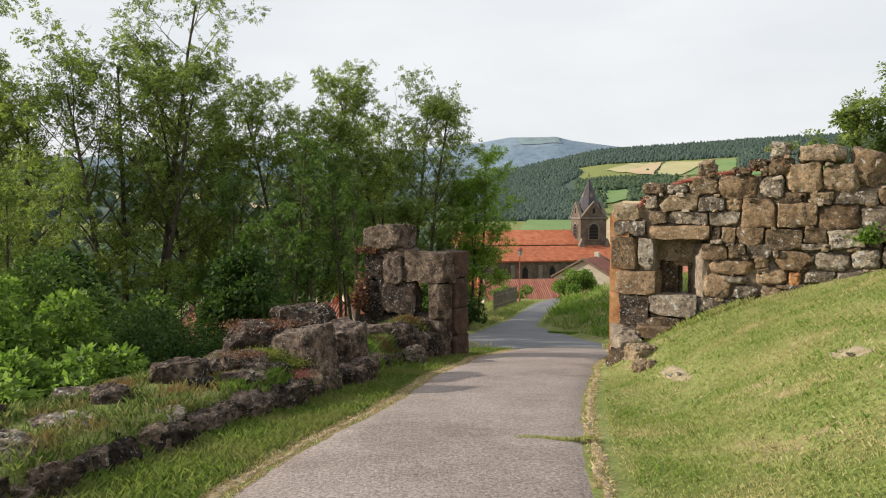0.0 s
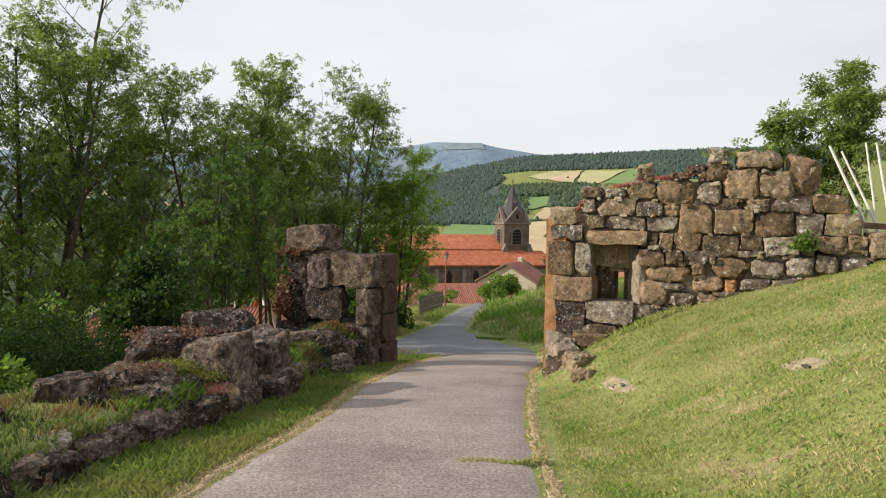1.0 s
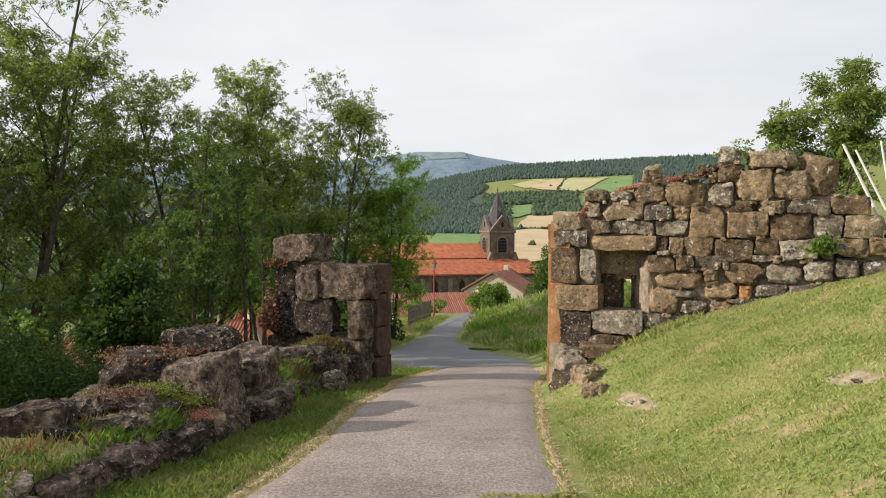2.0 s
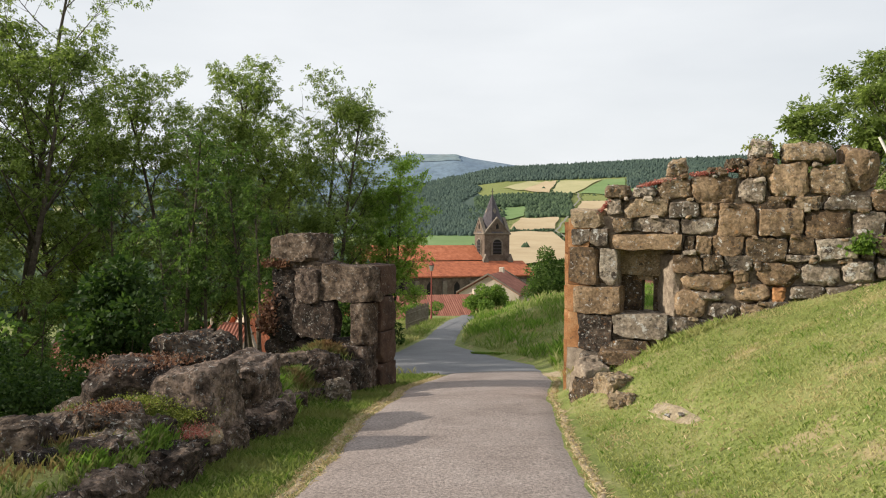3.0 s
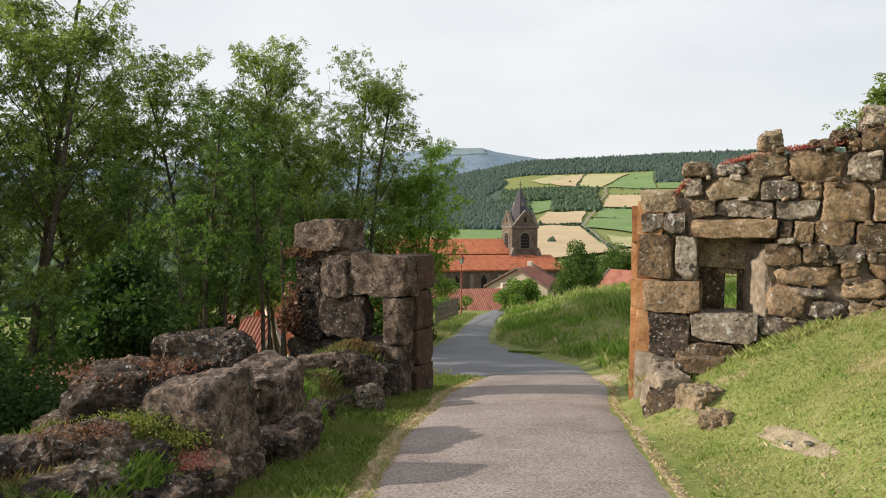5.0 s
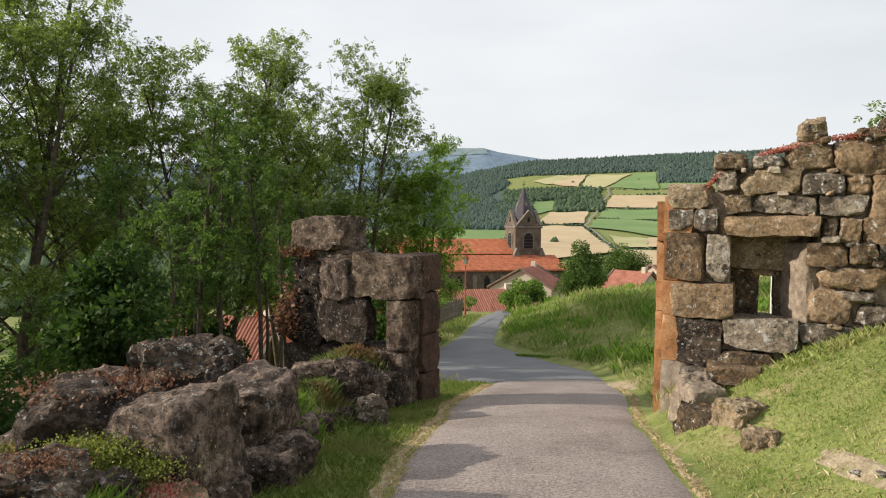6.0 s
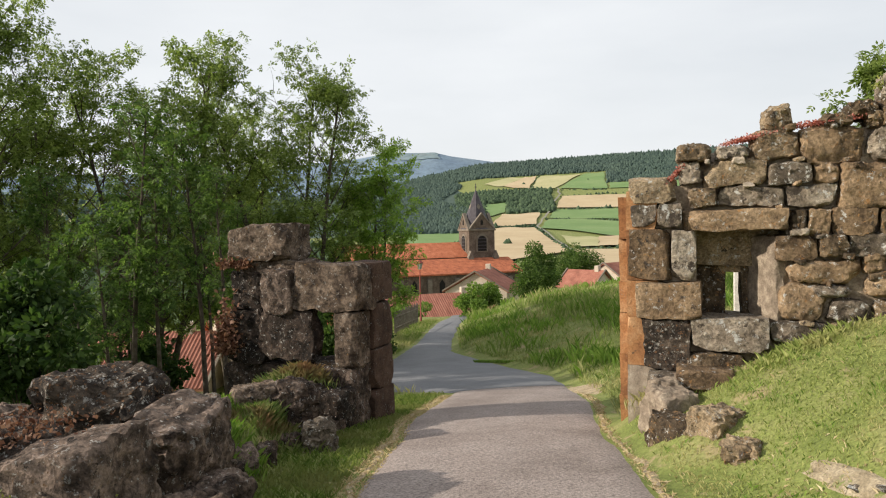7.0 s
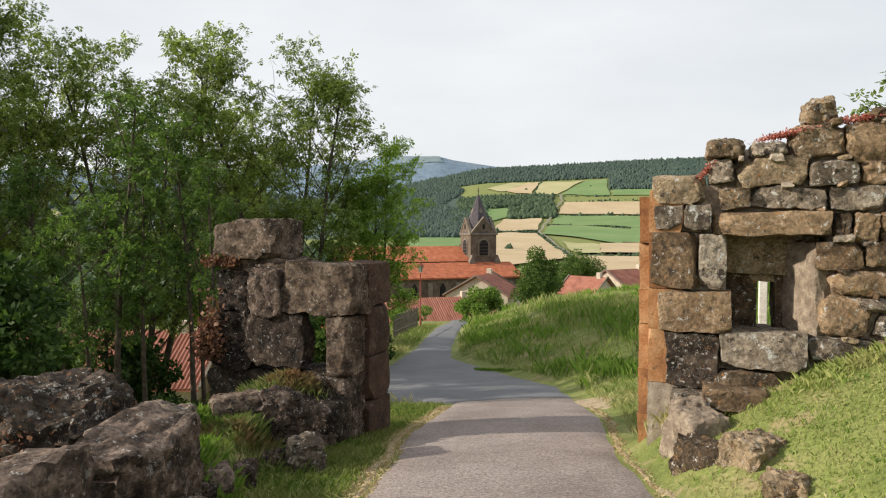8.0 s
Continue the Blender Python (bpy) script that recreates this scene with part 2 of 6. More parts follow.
M_ROOF_OLD = material("faded_red_clay_tile", [(0.19, 0.075, 0.052), (0.28, 0.112, 0.078), (0.36, 0.165, 0.118)], 0.8, 9, 0.9, 0.4, 0.05, per="object", vary=0.15)
M_CHURCH = material("dark_church_stone", [(0.0765, 0.0578, 0.0425), (0.1275, 0.0978, 0.0748), (0.187, 0.1487, 0.119)], 0.9, 4.0, 0.9, 0.6, 0.06)
M_CHURCH_PALE = material("pale_dressed_stone", [(0.1267, 0.1045, 0.0811), (0.1711, 0.1445, 0.114), (0.2154, 0.1869, 0.1521)], 1.2, 8.0, 0.9, 0.3, 0.03)
M_SLATE = material("purple_grey_slate", [(0.035, 0.03, 0.036), (0.06, 0.052, 0.06), (0.085, 0.075, 0.085)], 1.5, 12, 0.6, 0.4, 0.03)
M_RENDER = material("cream_house_render", [(0.36, 0.3, 0.23), (0.46, 0.4, 0.32), (0.52, 0.46, 0.38)], 0.8, 10, 0.92, 0.2, 0.02)
M_VOID = material("dark_opening", [(0.012, 0.011, 0.01), (0.018, 0.016, 0.014)], 3, 20, 0.8, 0)
M_IRON = material("rust_red_painted_steel", [(0.17, 0.035, 0.025), (0.24, 0.055, 0.04), (0.28, 0.075, 0.055)], 4, 40, 0.55, 0.1, 0.005)
M_GLASS = material("frosted_lantern_glass", [(0.2475, 0.2475, 0.234), (0.297, 0.297, 0.279)], 3, 30, 0.2, 0)
M_FENCE = material("grey_weathered_paling", [(0.12, 0.1, 0.08), (0.2, 0.17, 0.14), (0.28, 0.25, 0.21)], 5, 40, 0.9, 0.3, 0.01)
M_LEAF_ASH = leaf_material("ash_leaf", (0.076, 0.11, 0.026), (0.142, 0.195, 0.046), (0.25, 0.31, 0.095), 0.5)
M_LEAF_BRIGHT = leaf_material("young_green_leaf", (0.07, 0.125, 0.024), (0.13, 0.21, 0.042), (0.21, 0.3, 0.075), 0.45)
M_LEAF_LIME = leaf_material("lime_leaf", (0.036, 0.068, 0.016), (0.072, 0.125, 0.028), (0.13, 0.195, 0.05), 0.45)
M_LEAF_YOUNG = leaf_material("young_ash_leaf", (0.1, 0.17, 0.03), (0.19, 0.29, 0.055), (0.3, 0.4, 0.1), 0.6)
# Dark leaf green; also carries the trees' shade on thicket and undergrowth.
M_LEAF_DARK = leaf_material("dark_green_leaf", (0.018, 0.04, 0.009), (0.036, 0.07, 0.015), (0.07, 0.115, 0.026), 0.3)
M_GRASS = leaf_material("mown_grass_blade", (0.15, 0.2, 0.05), (0.24, 0.29, 0.08), (0.36, 0.365, 0.145), 0.33, (0.43, 0.365, 0.19), 0.9)
M_GRASS_LUSH = leaf_material("lush_grass_blade", (0.08, 0.15, 0.025), (0.14, 0.235, 0.04), (0.22, 0.3, 0.07), 0.35)
M_GRASS_TALL = leaf_material("seeding_meadow_grass", (0.105, 0.165, 0.034), (0.17, 0.235, 0.055), (0.31, 0.31, 0.135), 0.38, (0.36, 0.33, 0.16), 0.35)
M_VERGE = leaf_material("verge_grass_blade", (0.0675, 0.112, 0.0225), (0.12, 0.176, 0.0375), (0.203, 0.232, 0.075), 0.35, (0.18, 0.188, 0.0675), 1.1)
M_GRASS_ROUGH = leaf_material("rough_mixed_grass", (0.06, 0.1, 0.025), (0.12, 0.17, 0.045), (0.25, 0.24, 0.11), 0.3, (0.2, 0.12, 0.06), 2.0)
M_STRAW = leaf_material("dry_straw_blade", (0.3, 0.24, 0.12), (0.42, 0.34, 0.19), (0.52, 0.44, 0.28), 0.2)
M_MOSS = leaf_material("yellow_green_stonecrop", (0.09, 0.12, 0.025), (0.17, 0.2, 0.04), (0.27, 0.28, 0.08), 0.3)
M_REDPLANT = leaf_material("red_stonecrop", (0.24, 0.06, 0.045), (0.4, 0.14, 0.105), (0.5, 0.27, 0.22), 0.3)
M_DRYLEAF = leaf_material("dry_brown_leaf", (0.08, 0.035, 0.022), (0.16, 0.078, 0.047), (0.28, 0.17, 0.11), 0.2)
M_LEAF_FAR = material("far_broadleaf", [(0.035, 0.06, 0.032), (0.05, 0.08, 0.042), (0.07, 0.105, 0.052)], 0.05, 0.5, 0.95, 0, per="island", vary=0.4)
# Conifer green pulled towards blue-grey to hold some distance haze.
M_FOREST = material("far_hazed_conifer", [(0.045, 0.072, 0.06), (0.056, 0.086, 0.069), (0.068, 0.1, 0.076)], 0.02, 0.3, 0.95, 0, per="island", vary=0.4)
# Distance haze is mixed into the hill's own colour.
M_HILL = material("far_haze_blue_hill", [(0.14, 0.195, 0.26), (0.165, 0.225, 0.285), (0.19, 0.25, 0.3)], 0.004, 0.03, 1.0, 0)
M_WHEAT = material("ripe_wheat_field", [(0.37, 0.28, 0.165), (0.43, 0.335, 0.205), (0.48, 0.385, 0.245)], 0.02, 0.5, 0.95, 0, contrast=0.08)
M_MEADOW = material("green_meadow", [(0.115, 0.19, 0.065), (0.145, 0.225, 0.08), (0.18, 0.25, 0.1)], 0.02, 0.4, 0.95, 0, contrast=0.12)
M_PALEFIELD = material("mown_hay_field", [(0.3, 0.29, 0.14), (0.36, 0.34, 0.175), (0.42, 0.38, 0.21)], 0.02, 0.4, 0.95, 0, contrast=0.1)

# Pasture tinted with the far hill's blue haze.
M_FARFIELD = material("far_hazed_pasture", [(0.153, 0.2188, 0.2502), (0.1958, 0.2519, 0.2659), (0.2326, 0.2652, 0.2737)], 0.006, 0.03, 1.0, 0)
M_TRACK = material("pale_farm_track", [(0.186, 0.1798, 0.1488), (0.2232, 0.2108, 0.1736), (0.2604, 0.2418, 0.2046)], 0.05, 0.5, 0.95, 0)

# ---- the lie of the land ----
RZ_Y = (-60, -10, 0, 6, 10, 13.1, 16, 20, 36, 45, 52, 60, 80, 110, 160, 250, 420, 5000)
RZ_Z = (4, 0.6, -0.1, -0.6, -1.06, -1.44, -1.83, -2.45, -4.1, -4.55, -5.1, -6.6, -10.0, -13.0, -15, -17, -18, -18)
LE_Y = (-60, 0, 5.2, 6, 7, 8.1, 9.5, 12.1, 14.6, 16.5, 30, 41, 46, 60, 5000)
LE_X = (-6, -2.1, -1.67, -1.5, -1.28, -0.97, -0.66, -0.24, 0.5, 1.0, 1.9, 4.8, 6.1, 10, 10)
RE_Y = (-60, 0, 5.2, 6.3, 8, 9.75, 12.6, 14.0, 16.8, 21.9, 24.5, 30.5, 36.4, 44, 60, 5000)
RE_X = (-3, 0.95, 1.26, 1.41, 1.73, 2.12, 2.87, 3.2, 4.2, 5.3, 4.8, 4.2, 5.3, 7.2, 12, 12)


def smooth(a, b, x):
    t = np.clip((np.asarray(x, float) - a) / (b - a), 0, 1)
    return t * t * (3 - 2 * t)


def road_z(y):
    return np.interp(y, RZ_Y, RZ_Z)


def left_edge(y):
    return np.interp(y, LE_Y, LE_X)


def right_edge(y):
    return np.interp(y, RE_Y, RE_X)


GATE = Vector((0.2, 15.4, 0))
GU = Vector((0.863, -0.505, 0)).normalized()
GV = Vector((0.505, 0.863, 0)).normalized()
GATE_M = Matrix(((GU.x, GV.x, 0, GATE.x), (GU.y, GV.y, 0, GATE.y), (0, 0, 1, 0), (0, 0, 0, 1)))


def far_height(az, dist):
    """Height of the hills by bearing (degrees east of the lane's axis) and distance."""
    ridge = np.interp(az, (-180, -60, -30, 0, 4, 8, 13, 24, 40, 70, 180), (40, 60, 70, 70, 80, 106, 134, 147, 155, 110, 40))
    face = np.interp(dist, (0, 420, 560, 700, 900, 1100, 1300, 1560, 1900, 2600, 9000), (-18, -18, -14, -4, 20, 54, 96, 146, 158, 120, 100)) / 146.0
    near = np.where(face > 0, face * ridge, face * 146)
    blue = np.interp(az, (-180, -50, -35, -20, -8, -2, 3.0, 5.5, 9.4, 10.4, 13, 18, 30, 180), (200, 220, 260, 290, 310, 355, 392, 424, 426, 404, 372, 310, 250, 200))
    back = (blue + 80) * smooth(2700, 4000, dist) - 80
    return np.maximum(near, back)


def height(x, y):
    x, y = np.asarray(x, float), np.asarray(y, float)
    rz = road_z(y)
    le, re = left_edge(y), right_edge(y)
    z = rz - 0.0 * x
    # bank to the right, steeper near the wall
    e = np.clip(x - re, 0, None)
    d = (x - GATE.x) * GV.x + (y - GATE.y) * GV.y
    before = 1 - smooth(0.2, 1.4, d)
    slope_b = 0.33 + 0.045 * smooth(8, 10.5, y)
    foot = 3.2 - 1.8 * smooth(8.2, 10.6, y)
    rise_b = slope_b * np.minimum(e, 9) * smooth(0, 1, (e + 0.2) / (foot + 0.2)) + 0.08 * np.clip(e - 9, 0, 30)
    rise_b = rise_b + 0.32 * smooth(10.9, 12.2, y) * smooth(0.0, 0.6, e)
    rise_a = (1.5 * (1 - np.exp(-e / 4.8)) + 0.06 * np.minimum(e, 20)) * (1 - 0.9 * smooth(46, 75, y)) * smooth(14, 24, y)
    rise_a = rise_a + smooth(0.3, 2.0, e) * smooth(17, 22, y) * (1 - smooth(46, 70, y)) * (0.14 * np.sin(0.9 * x + 0.35 * y) * np.sin(0.5 * y - 0.3 * x + 1.0) + 0.07 * np.sin(2.3 * x + 1.2 * y))
    z = z + before * rise_b + (1 - before) * rise_a
    # verge, ruined wall's mound and the drop to the left
    f = np.clip(le - x, 0, None)
    top = np.interp(y, (0, 4, 7.5, 9, 10.5, 14, 15.5, 17), (0.2, 0.25, 0.28, 0.36, 0.42, 0.46, 0.42, 0.1))
    z = z + top * smooth(1.2, 1.55, f) * (1 - smooth(3.0, 4.2, f)) * (1 - smooth(15.5, 17.5, y))
    z = z - 0.42 * np.clip(np.minimum(f, 14) - 3.0, 0, None) * smooth(-4, 3, y) * (1 - smooth(40, 90, y)) - 0.1 * np.clip(f - 3, 0, 20) * smooth(60, 20, y)
    # small unevenness
    near = 1 - smooth(40, 120, np.hypot(x, y))
    z = z + near * smooth(0.0, 0.8, e + f) * (0.03 * np.sin(2.1 * x + 0.7 * y) * np.cos(1.7 * y - 0.6 * x) + 0.05 * np.sin(0.63 * x + 1.1) * np.sin(0.55 * y))
    dist = np.hypot(x, y - 6)
    az = np.degrees(np.arctan2(x, y - 6))
    w = smooth(150, 420, dist)
    return z * (1 - w) + w * far_height(az, dist)


def h1(x, y):
    return float(height(x, y))


# ---- mesh helpers ----


def mesh_from(name, verts, faces, mat=None, smooth_faces=False):
    me = bpy.data.meshes.new(name)
    verts = np.asarray(verts, np.float32)
    faces = np.asarray(faces, np.int32)
    k = faces.shape[1]
    me.vertices.add(len(verts))
    me.vertices.foreach_set("co", verts.ravel())
    me.loops.add(faces.size)
    me.loops.foreach_set("vertex_index", faces.ravel())
    me.polygons.add(len(faces))
    me.polygons.foreach_set("loop_start", np.arange(0, faces.size, k, dtype=np.int32))
    me.polygons.foreach_set("use_smooth", np.full(len(faces), smooth_faces))
    me.update(calc_edges=True)
    if mat:
        me.materials.append(mat)
    return me


def part(name, data, mat, parent, label=""):
    """One mesh object under a thing or a part; data is a bmesh or a mesh."""
    if isinstance(data, bmesh.types.BMesh):
        me = bpy.data.meshes.new(name)
        data.to_mesh(me)
        data.free()
        data = me
    if mat and not data.materials:
        data.materials.append(mat)
    ob = new(name, data)
    if parent:
        ob.parent = parent
    if label:
        ob["label"] = label
    return ob


def thing(name, m, label, category, group="", kind=""):
    ob = new(name)
    ob.empty_display_size = 0.2
    ob.matrix_world = m
    return tagged(ob, label, category, group, kind)


def box(x0, x1, y0, y1, z0, z1, bevel=0.0):
    bm = bmesh.new()
    bmesh.ops.create_cube(bm, size=1, matrix=Matrix.Translation(((x0 + x1) / 2, (y0 + y1) / 2, (z0 + z1) / 2)) @ Matrix.Diagonal((x1 - x0, y1 - y0, z1 - z0, 1)))
    if bevel:
        bmesh.ops.bevel(bm, geom=bm.edges[:], offset=bevel, segments=1, affect="EDGES")
    return bm


def prism(outline, depth):
    """An outline in x, z, pushed along y."""
    bm = bmesh.new()
    a = [bm.verts.new((x, 0, z)) for x, z in outline]
    b = [bm.verts.new((x, depth, z)) for x, z in outline]
    bm.faces.new(a)
    bm.faces.new(b[::-1])
    for k in range(len(a)):
        j = (k + 1) % len(a)
        bm.faces.new((a[j], a[k], b[k], b[j]))
    bmesh.ops.recalc_face_normals(bm, faces=bm.faces[:])
    return bm


def grid_cube(n):
    """Points and quads of a cube from -1 to 1, n cells an edge."""
    key, pts, quads = {}, [], []

    def vid(p):
        if p not in key:
            key[p] = len(pts)
            pts.append(p)
        return key[p]

    for ax in range(3):
        for side in (0, n):
            for i in range(n):
                for j in range(n):
                    q = []
                    for a, b in ((i, j), (i + 1, j), (i + 1, j + 1), (i, j + 1)):
                        p = [0, 0, 0]
                        p[ax], p[(ax + 1) % 3], p[(ax + 2) % 3] = side, a, b
                        q.append(vid(tuple(p)))
                    quads.append(q if side else q[::-1])
    return np.array(pts, float) * 2 / n - 1, np.array(quads)


CUBES = {n: grid_cube(n) for n in (5, 7, 9, 12, 17)}


def stone_mesh(lx, ly, lz, seed, power=5.0, rough=0.06, n=5, flat=0.0, cuts=10, bite=(0.84, 0.99)):
    """A chipped, faceted block of stone about its own middle."""
    p, q = CUBES[n]
    r = (np.abs(p) ** power).sum(1) ** (1 / power)
    v = p / r[:, None] * (1 - flat) + p * flat
    size = np.array((lx, ly, lz)) / 2
    rs = np.random.RandomState(seed)
    # a random taper keeps the blocks from being true
    taper = rs.uniform(-0.14, 0.14, 3) * (1 if power < 8 else 0.3)
    v = v * (1 + np.stack((taper[0] * v[:, 2], taper[1] * v[:, 0], taper[2] * v[:, 0]), 1))
    # broken-off corners and edges
    for _ in range(cuts):
        nrm = rs.normal(0, 1, 3)
        nrm /= np.linalg.norm(nrm)
        lim = np.max(v @ nrm) * rs.uniform(*bite)
        v = v - np.clip(v @ nrm - lim, 0, None)[:, None] * nrm * 0.98
    w = v * size
    off = Vector(rs.uniform(0, 90, 3))
    mean = (lx * ly * lz) ** (1 / 3)
    out = np.empty_like(w)
    for k, c in enumerate(w):
        vec = Vector(c)
        a = noise.noise_vector(vec * (1.4 / mean) + off) * (rough * mean * 0.9)
        b = noise.noise_vector(vec * (5.5 / mean) + off) * (rough * mean * 0.75)
        c2 = noise.noise_vector(vec * 19.0 + off) * (rough * 0.26)
        # worn ledges and hollows
        e = abs(noise.noise(vec * (3.2 / mean) + off * 2))
        out[k] = vec + a + b + c2 - vec.normalized() * (max(0.0, 0.12 - e) * rough * mean * 3.0)
    return out, q


def stone_data(name, v, q, mat, angle=34):
    me = mesh_from(name, v, q, mat, True)
    me.set_sharp_from_angle(angle=radians(angle))
    return me


def stone_part(name, s0, s1, d0, d1, z0, z1, mat, parent, seed, power=6.0, rough=0.05, n=5, tilt=0.0, label="", flat=0.0, cuts=10):
    v, q = stone_mesh(s1 - s0, d1 - d0, z1 - z0, seed, power, rough, n, flat, cuts)
    ob = part(name, stone_data(name, v, q, mat), None, parent, label)
    ob.matrix_basis = pose((s0 + s1) / 2, (d0 + d1) / 2, (z0 + z1) / 2, 0, tilt, 0)
    return ob


def boulder(name, x, y, zc, lx, ly, lz, rz, mat, seed, label, power=4.0, rough=0.1, rx=0, ry=0, n=17, category="boulder", group="", flat=0.0, bite=(0.74, 0.95)):
    v, q = stone_mesh(lx, ly, lz, seed, power + 7, rough, n, flat + 0.15, 22, bite)
    ob = part(name, stone_data(name, v, q, mat), None, None)
    ob.matrix_world = pose(x, y, zc, rx, ry, rz)
    return tagged(ob, label, category, group)


def tube(points, radii, sides=6):
    """Verts and quads of a tapered tube along points."""
    pts = [Vector(p) for p in points]
    verts, faces = [], []
    for k, p in enumerate(pts):
        t = (pts[min(k + 1, len(pts) - 1)] - pts[max(k - 1, 0)]).normalized()
        a = t.orthogonal().normalized()
        b = t.cross(a)
        for j in range(sides):
            g = 2 * math.pi * j / sides
            verts.append(p + (a * math.cos(g) + b * math.sin(g)) * radii[k])
    for k in range(len(pts) - 1):
        for j in range(sides):
            i2 = (j + 1) % sides
            faces.append((k * sides + j, k * sides + i2, (k + 1) * sides + i2, (k + 1) * sides + j))
    return verts, faces


def blades(name, pts, mat, lo, hi, width, lean=0.5, seed=1, label="", category="grass"):
    """Many grass blades, one bent triangle pair each, as one object of stuff."""
    rs = np.random.RandomState(seed)
    pts = np.asarray(pts, float)
    n = len(pts)
    a = rs.uniform(0, 2 * np.pi, n)
    hgt = rs.uniform(lo, hi, n)
    w = width * rs.uniform(0.6, 1.3, n)
    dx, dy = np.cos(a), np.sin(a)
    ln = lean * hgt * rs.uniform(0.1, 1.0, n)
    la = rs.uniform(0, 2 * np.pi, n)
    v = np.empty((n, 4, 3))
    v[:, 0] = pts + np.stack((dx * w / 2, dy * w / 2, 0 * w - 0.01), 1)
    v[:, 1] = pts - np.stack((dx * w / 2, dy * w / 2, 0 * w + 0.01), 1)
    mid = pts + np.stack((np.cos(la) * ln * 0.3, np.sin(la) * ln * 0.3, hgt * 0.6), 1)
    tip = pts + np.stack((np.cos(la) * ln, np.sin(la) * ln, hgt), 1)
    v[:, 2] = mid - np.stack((dx * w / 3, dy * w / 3, 0 * w), 1)
    v[:, 3] = tip
    f = np.arange(n * 4).reshape(n, 4)
    ob = part(name, mesh_from(name, v.reshape(-1, 3), f, mat), None, None)
    return tagged(ob, label, category, kind="stuff")


def scatter(n, x0, x1, y0, y1, keep, seed):
    rs = np.random.RandomState(seed)
    x, y = rs.uniform(x0, x1, n), rs.uniform(y0, y1, n)
    ok = keep(x, y, rs)
    x, y = x[ok], y[ok]
    return np.stack((x, y, height(x, y)), 1)


# ---- ground, road ----
def axis(fine0, fine1, step, lo, hi, growth):
    a = list(np.arange(fine0, fine1, step))
    s, p = step, fine1
    while p < hi:
        a.append(p)
        s *= growth
        p += s
    a.append(hi)
    s, p, low = step, fine0, []
    while True:
        s *= growth
        p -= s
        if p < lo:
            break
        low.append(p)
    return np.array([lo] + low[::-1] + a)


gx = axis(-6, 10, 0.2, -4400, 4400, 1.075)
gy = axis(-3, 24, 0.22, -700, 4600, 1.06)
XX, YY = np.meshgrid(gx, gy)
nx, ny = len(gx), len(gy)
gv = np.stack((XX.ravel(), YY.ravel(), height(XX, YY).ravel()), 1)
gi = np.arange(nx * ny).reshape(ny, nx)
gf = np.stack((gi[:-1, :-1], gi[:-1, 1:], gi[1:, 1:], gi[1:, :-1]), -1).reshape(-1, 4)
ground_me = mesh_from("ground", gv, gf, M_GROUND, True)
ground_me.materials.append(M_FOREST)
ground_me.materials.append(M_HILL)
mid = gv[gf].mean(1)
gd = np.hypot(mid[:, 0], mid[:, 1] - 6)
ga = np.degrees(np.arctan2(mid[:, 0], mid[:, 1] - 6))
# Distance picks the tone: haze-blue hill farthest, haze-tinted wood before it.
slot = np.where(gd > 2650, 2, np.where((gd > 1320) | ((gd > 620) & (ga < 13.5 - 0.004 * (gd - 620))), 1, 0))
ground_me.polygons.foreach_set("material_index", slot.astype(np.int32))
ground = part("ground", ground_me, None, None)
tagged(ground, "grassy hillside falling to a valley of fields", "ground", kind="structure")


def ribbon(name, ys, left, right, lift, mat, label, cols=14):
    v, f = [], []
    for y, a, b in zip(ys, left, right):
        for c in range(cols + 1):
            x = a + (b - a) * c / cols
            k = c / cols
            v.append((x, y, float(road_z(y)) + lift + 0.04 * (1 - (2 * k - 1) ** 2) - (0.05 if c in (0, cols) else 0)))
    for i in range(len(ys) - 1):
        for c in range(cols):
            a = i * (cols + 1) + c
            f.append((a, a + 1, a + cols + 2, a + cols + 1))
    ob = part(name, mesh_from(name, v, f, mat, True), None, None)
    return tagged(ob, label, "road", kind="structure")


def wob(y, seed, amp=0.05):
    return np.array([amp * noise.noise((yy * 1.3, seed, 0.0)) + amp * 0.6 * noise.noise((yy * 4.1, seed, 3.0)) for yy in y])


ry = np.arange(-12, 20.01, 0.2)
near_left = np.interp(ry, (-12, 0, 5.2, 6, 7, 8.1, 9.5, 12.1, 14.6, 15.6, 16.5, 19.8, 20.0), (-3.1, -2.1, -1.67, -1.5, -1.28, -0.97, -0.66, -0.24, 0.45, 0.6, 0.9, 2.1, 2.15))
ribbon("road", ry, near_left + wob(ry, 1.0), right_edge(ry) + wob(ry, 5.0), 0.018, M_ROAD, "worn pinkish chip-sealed lane through the gateway")
fy = np.arange(20.01, 62, 0.4)
far_left = np.interp(fy, (20, 21.2, 22.5, 24, 29, 41, 46, 50, 62), (2.15, 0.2, -0.6, 0.4, 1.8, 4.8, 6.2, 7.6, 10.5))
ribbon("lane", fy, far_left + wob(fy, 2.0, 0.08), right_edge(fy) + wob(fy, 7.0, 0.08), 0.02, M_LANE, "smooth grey asphalt lane going down to the village")


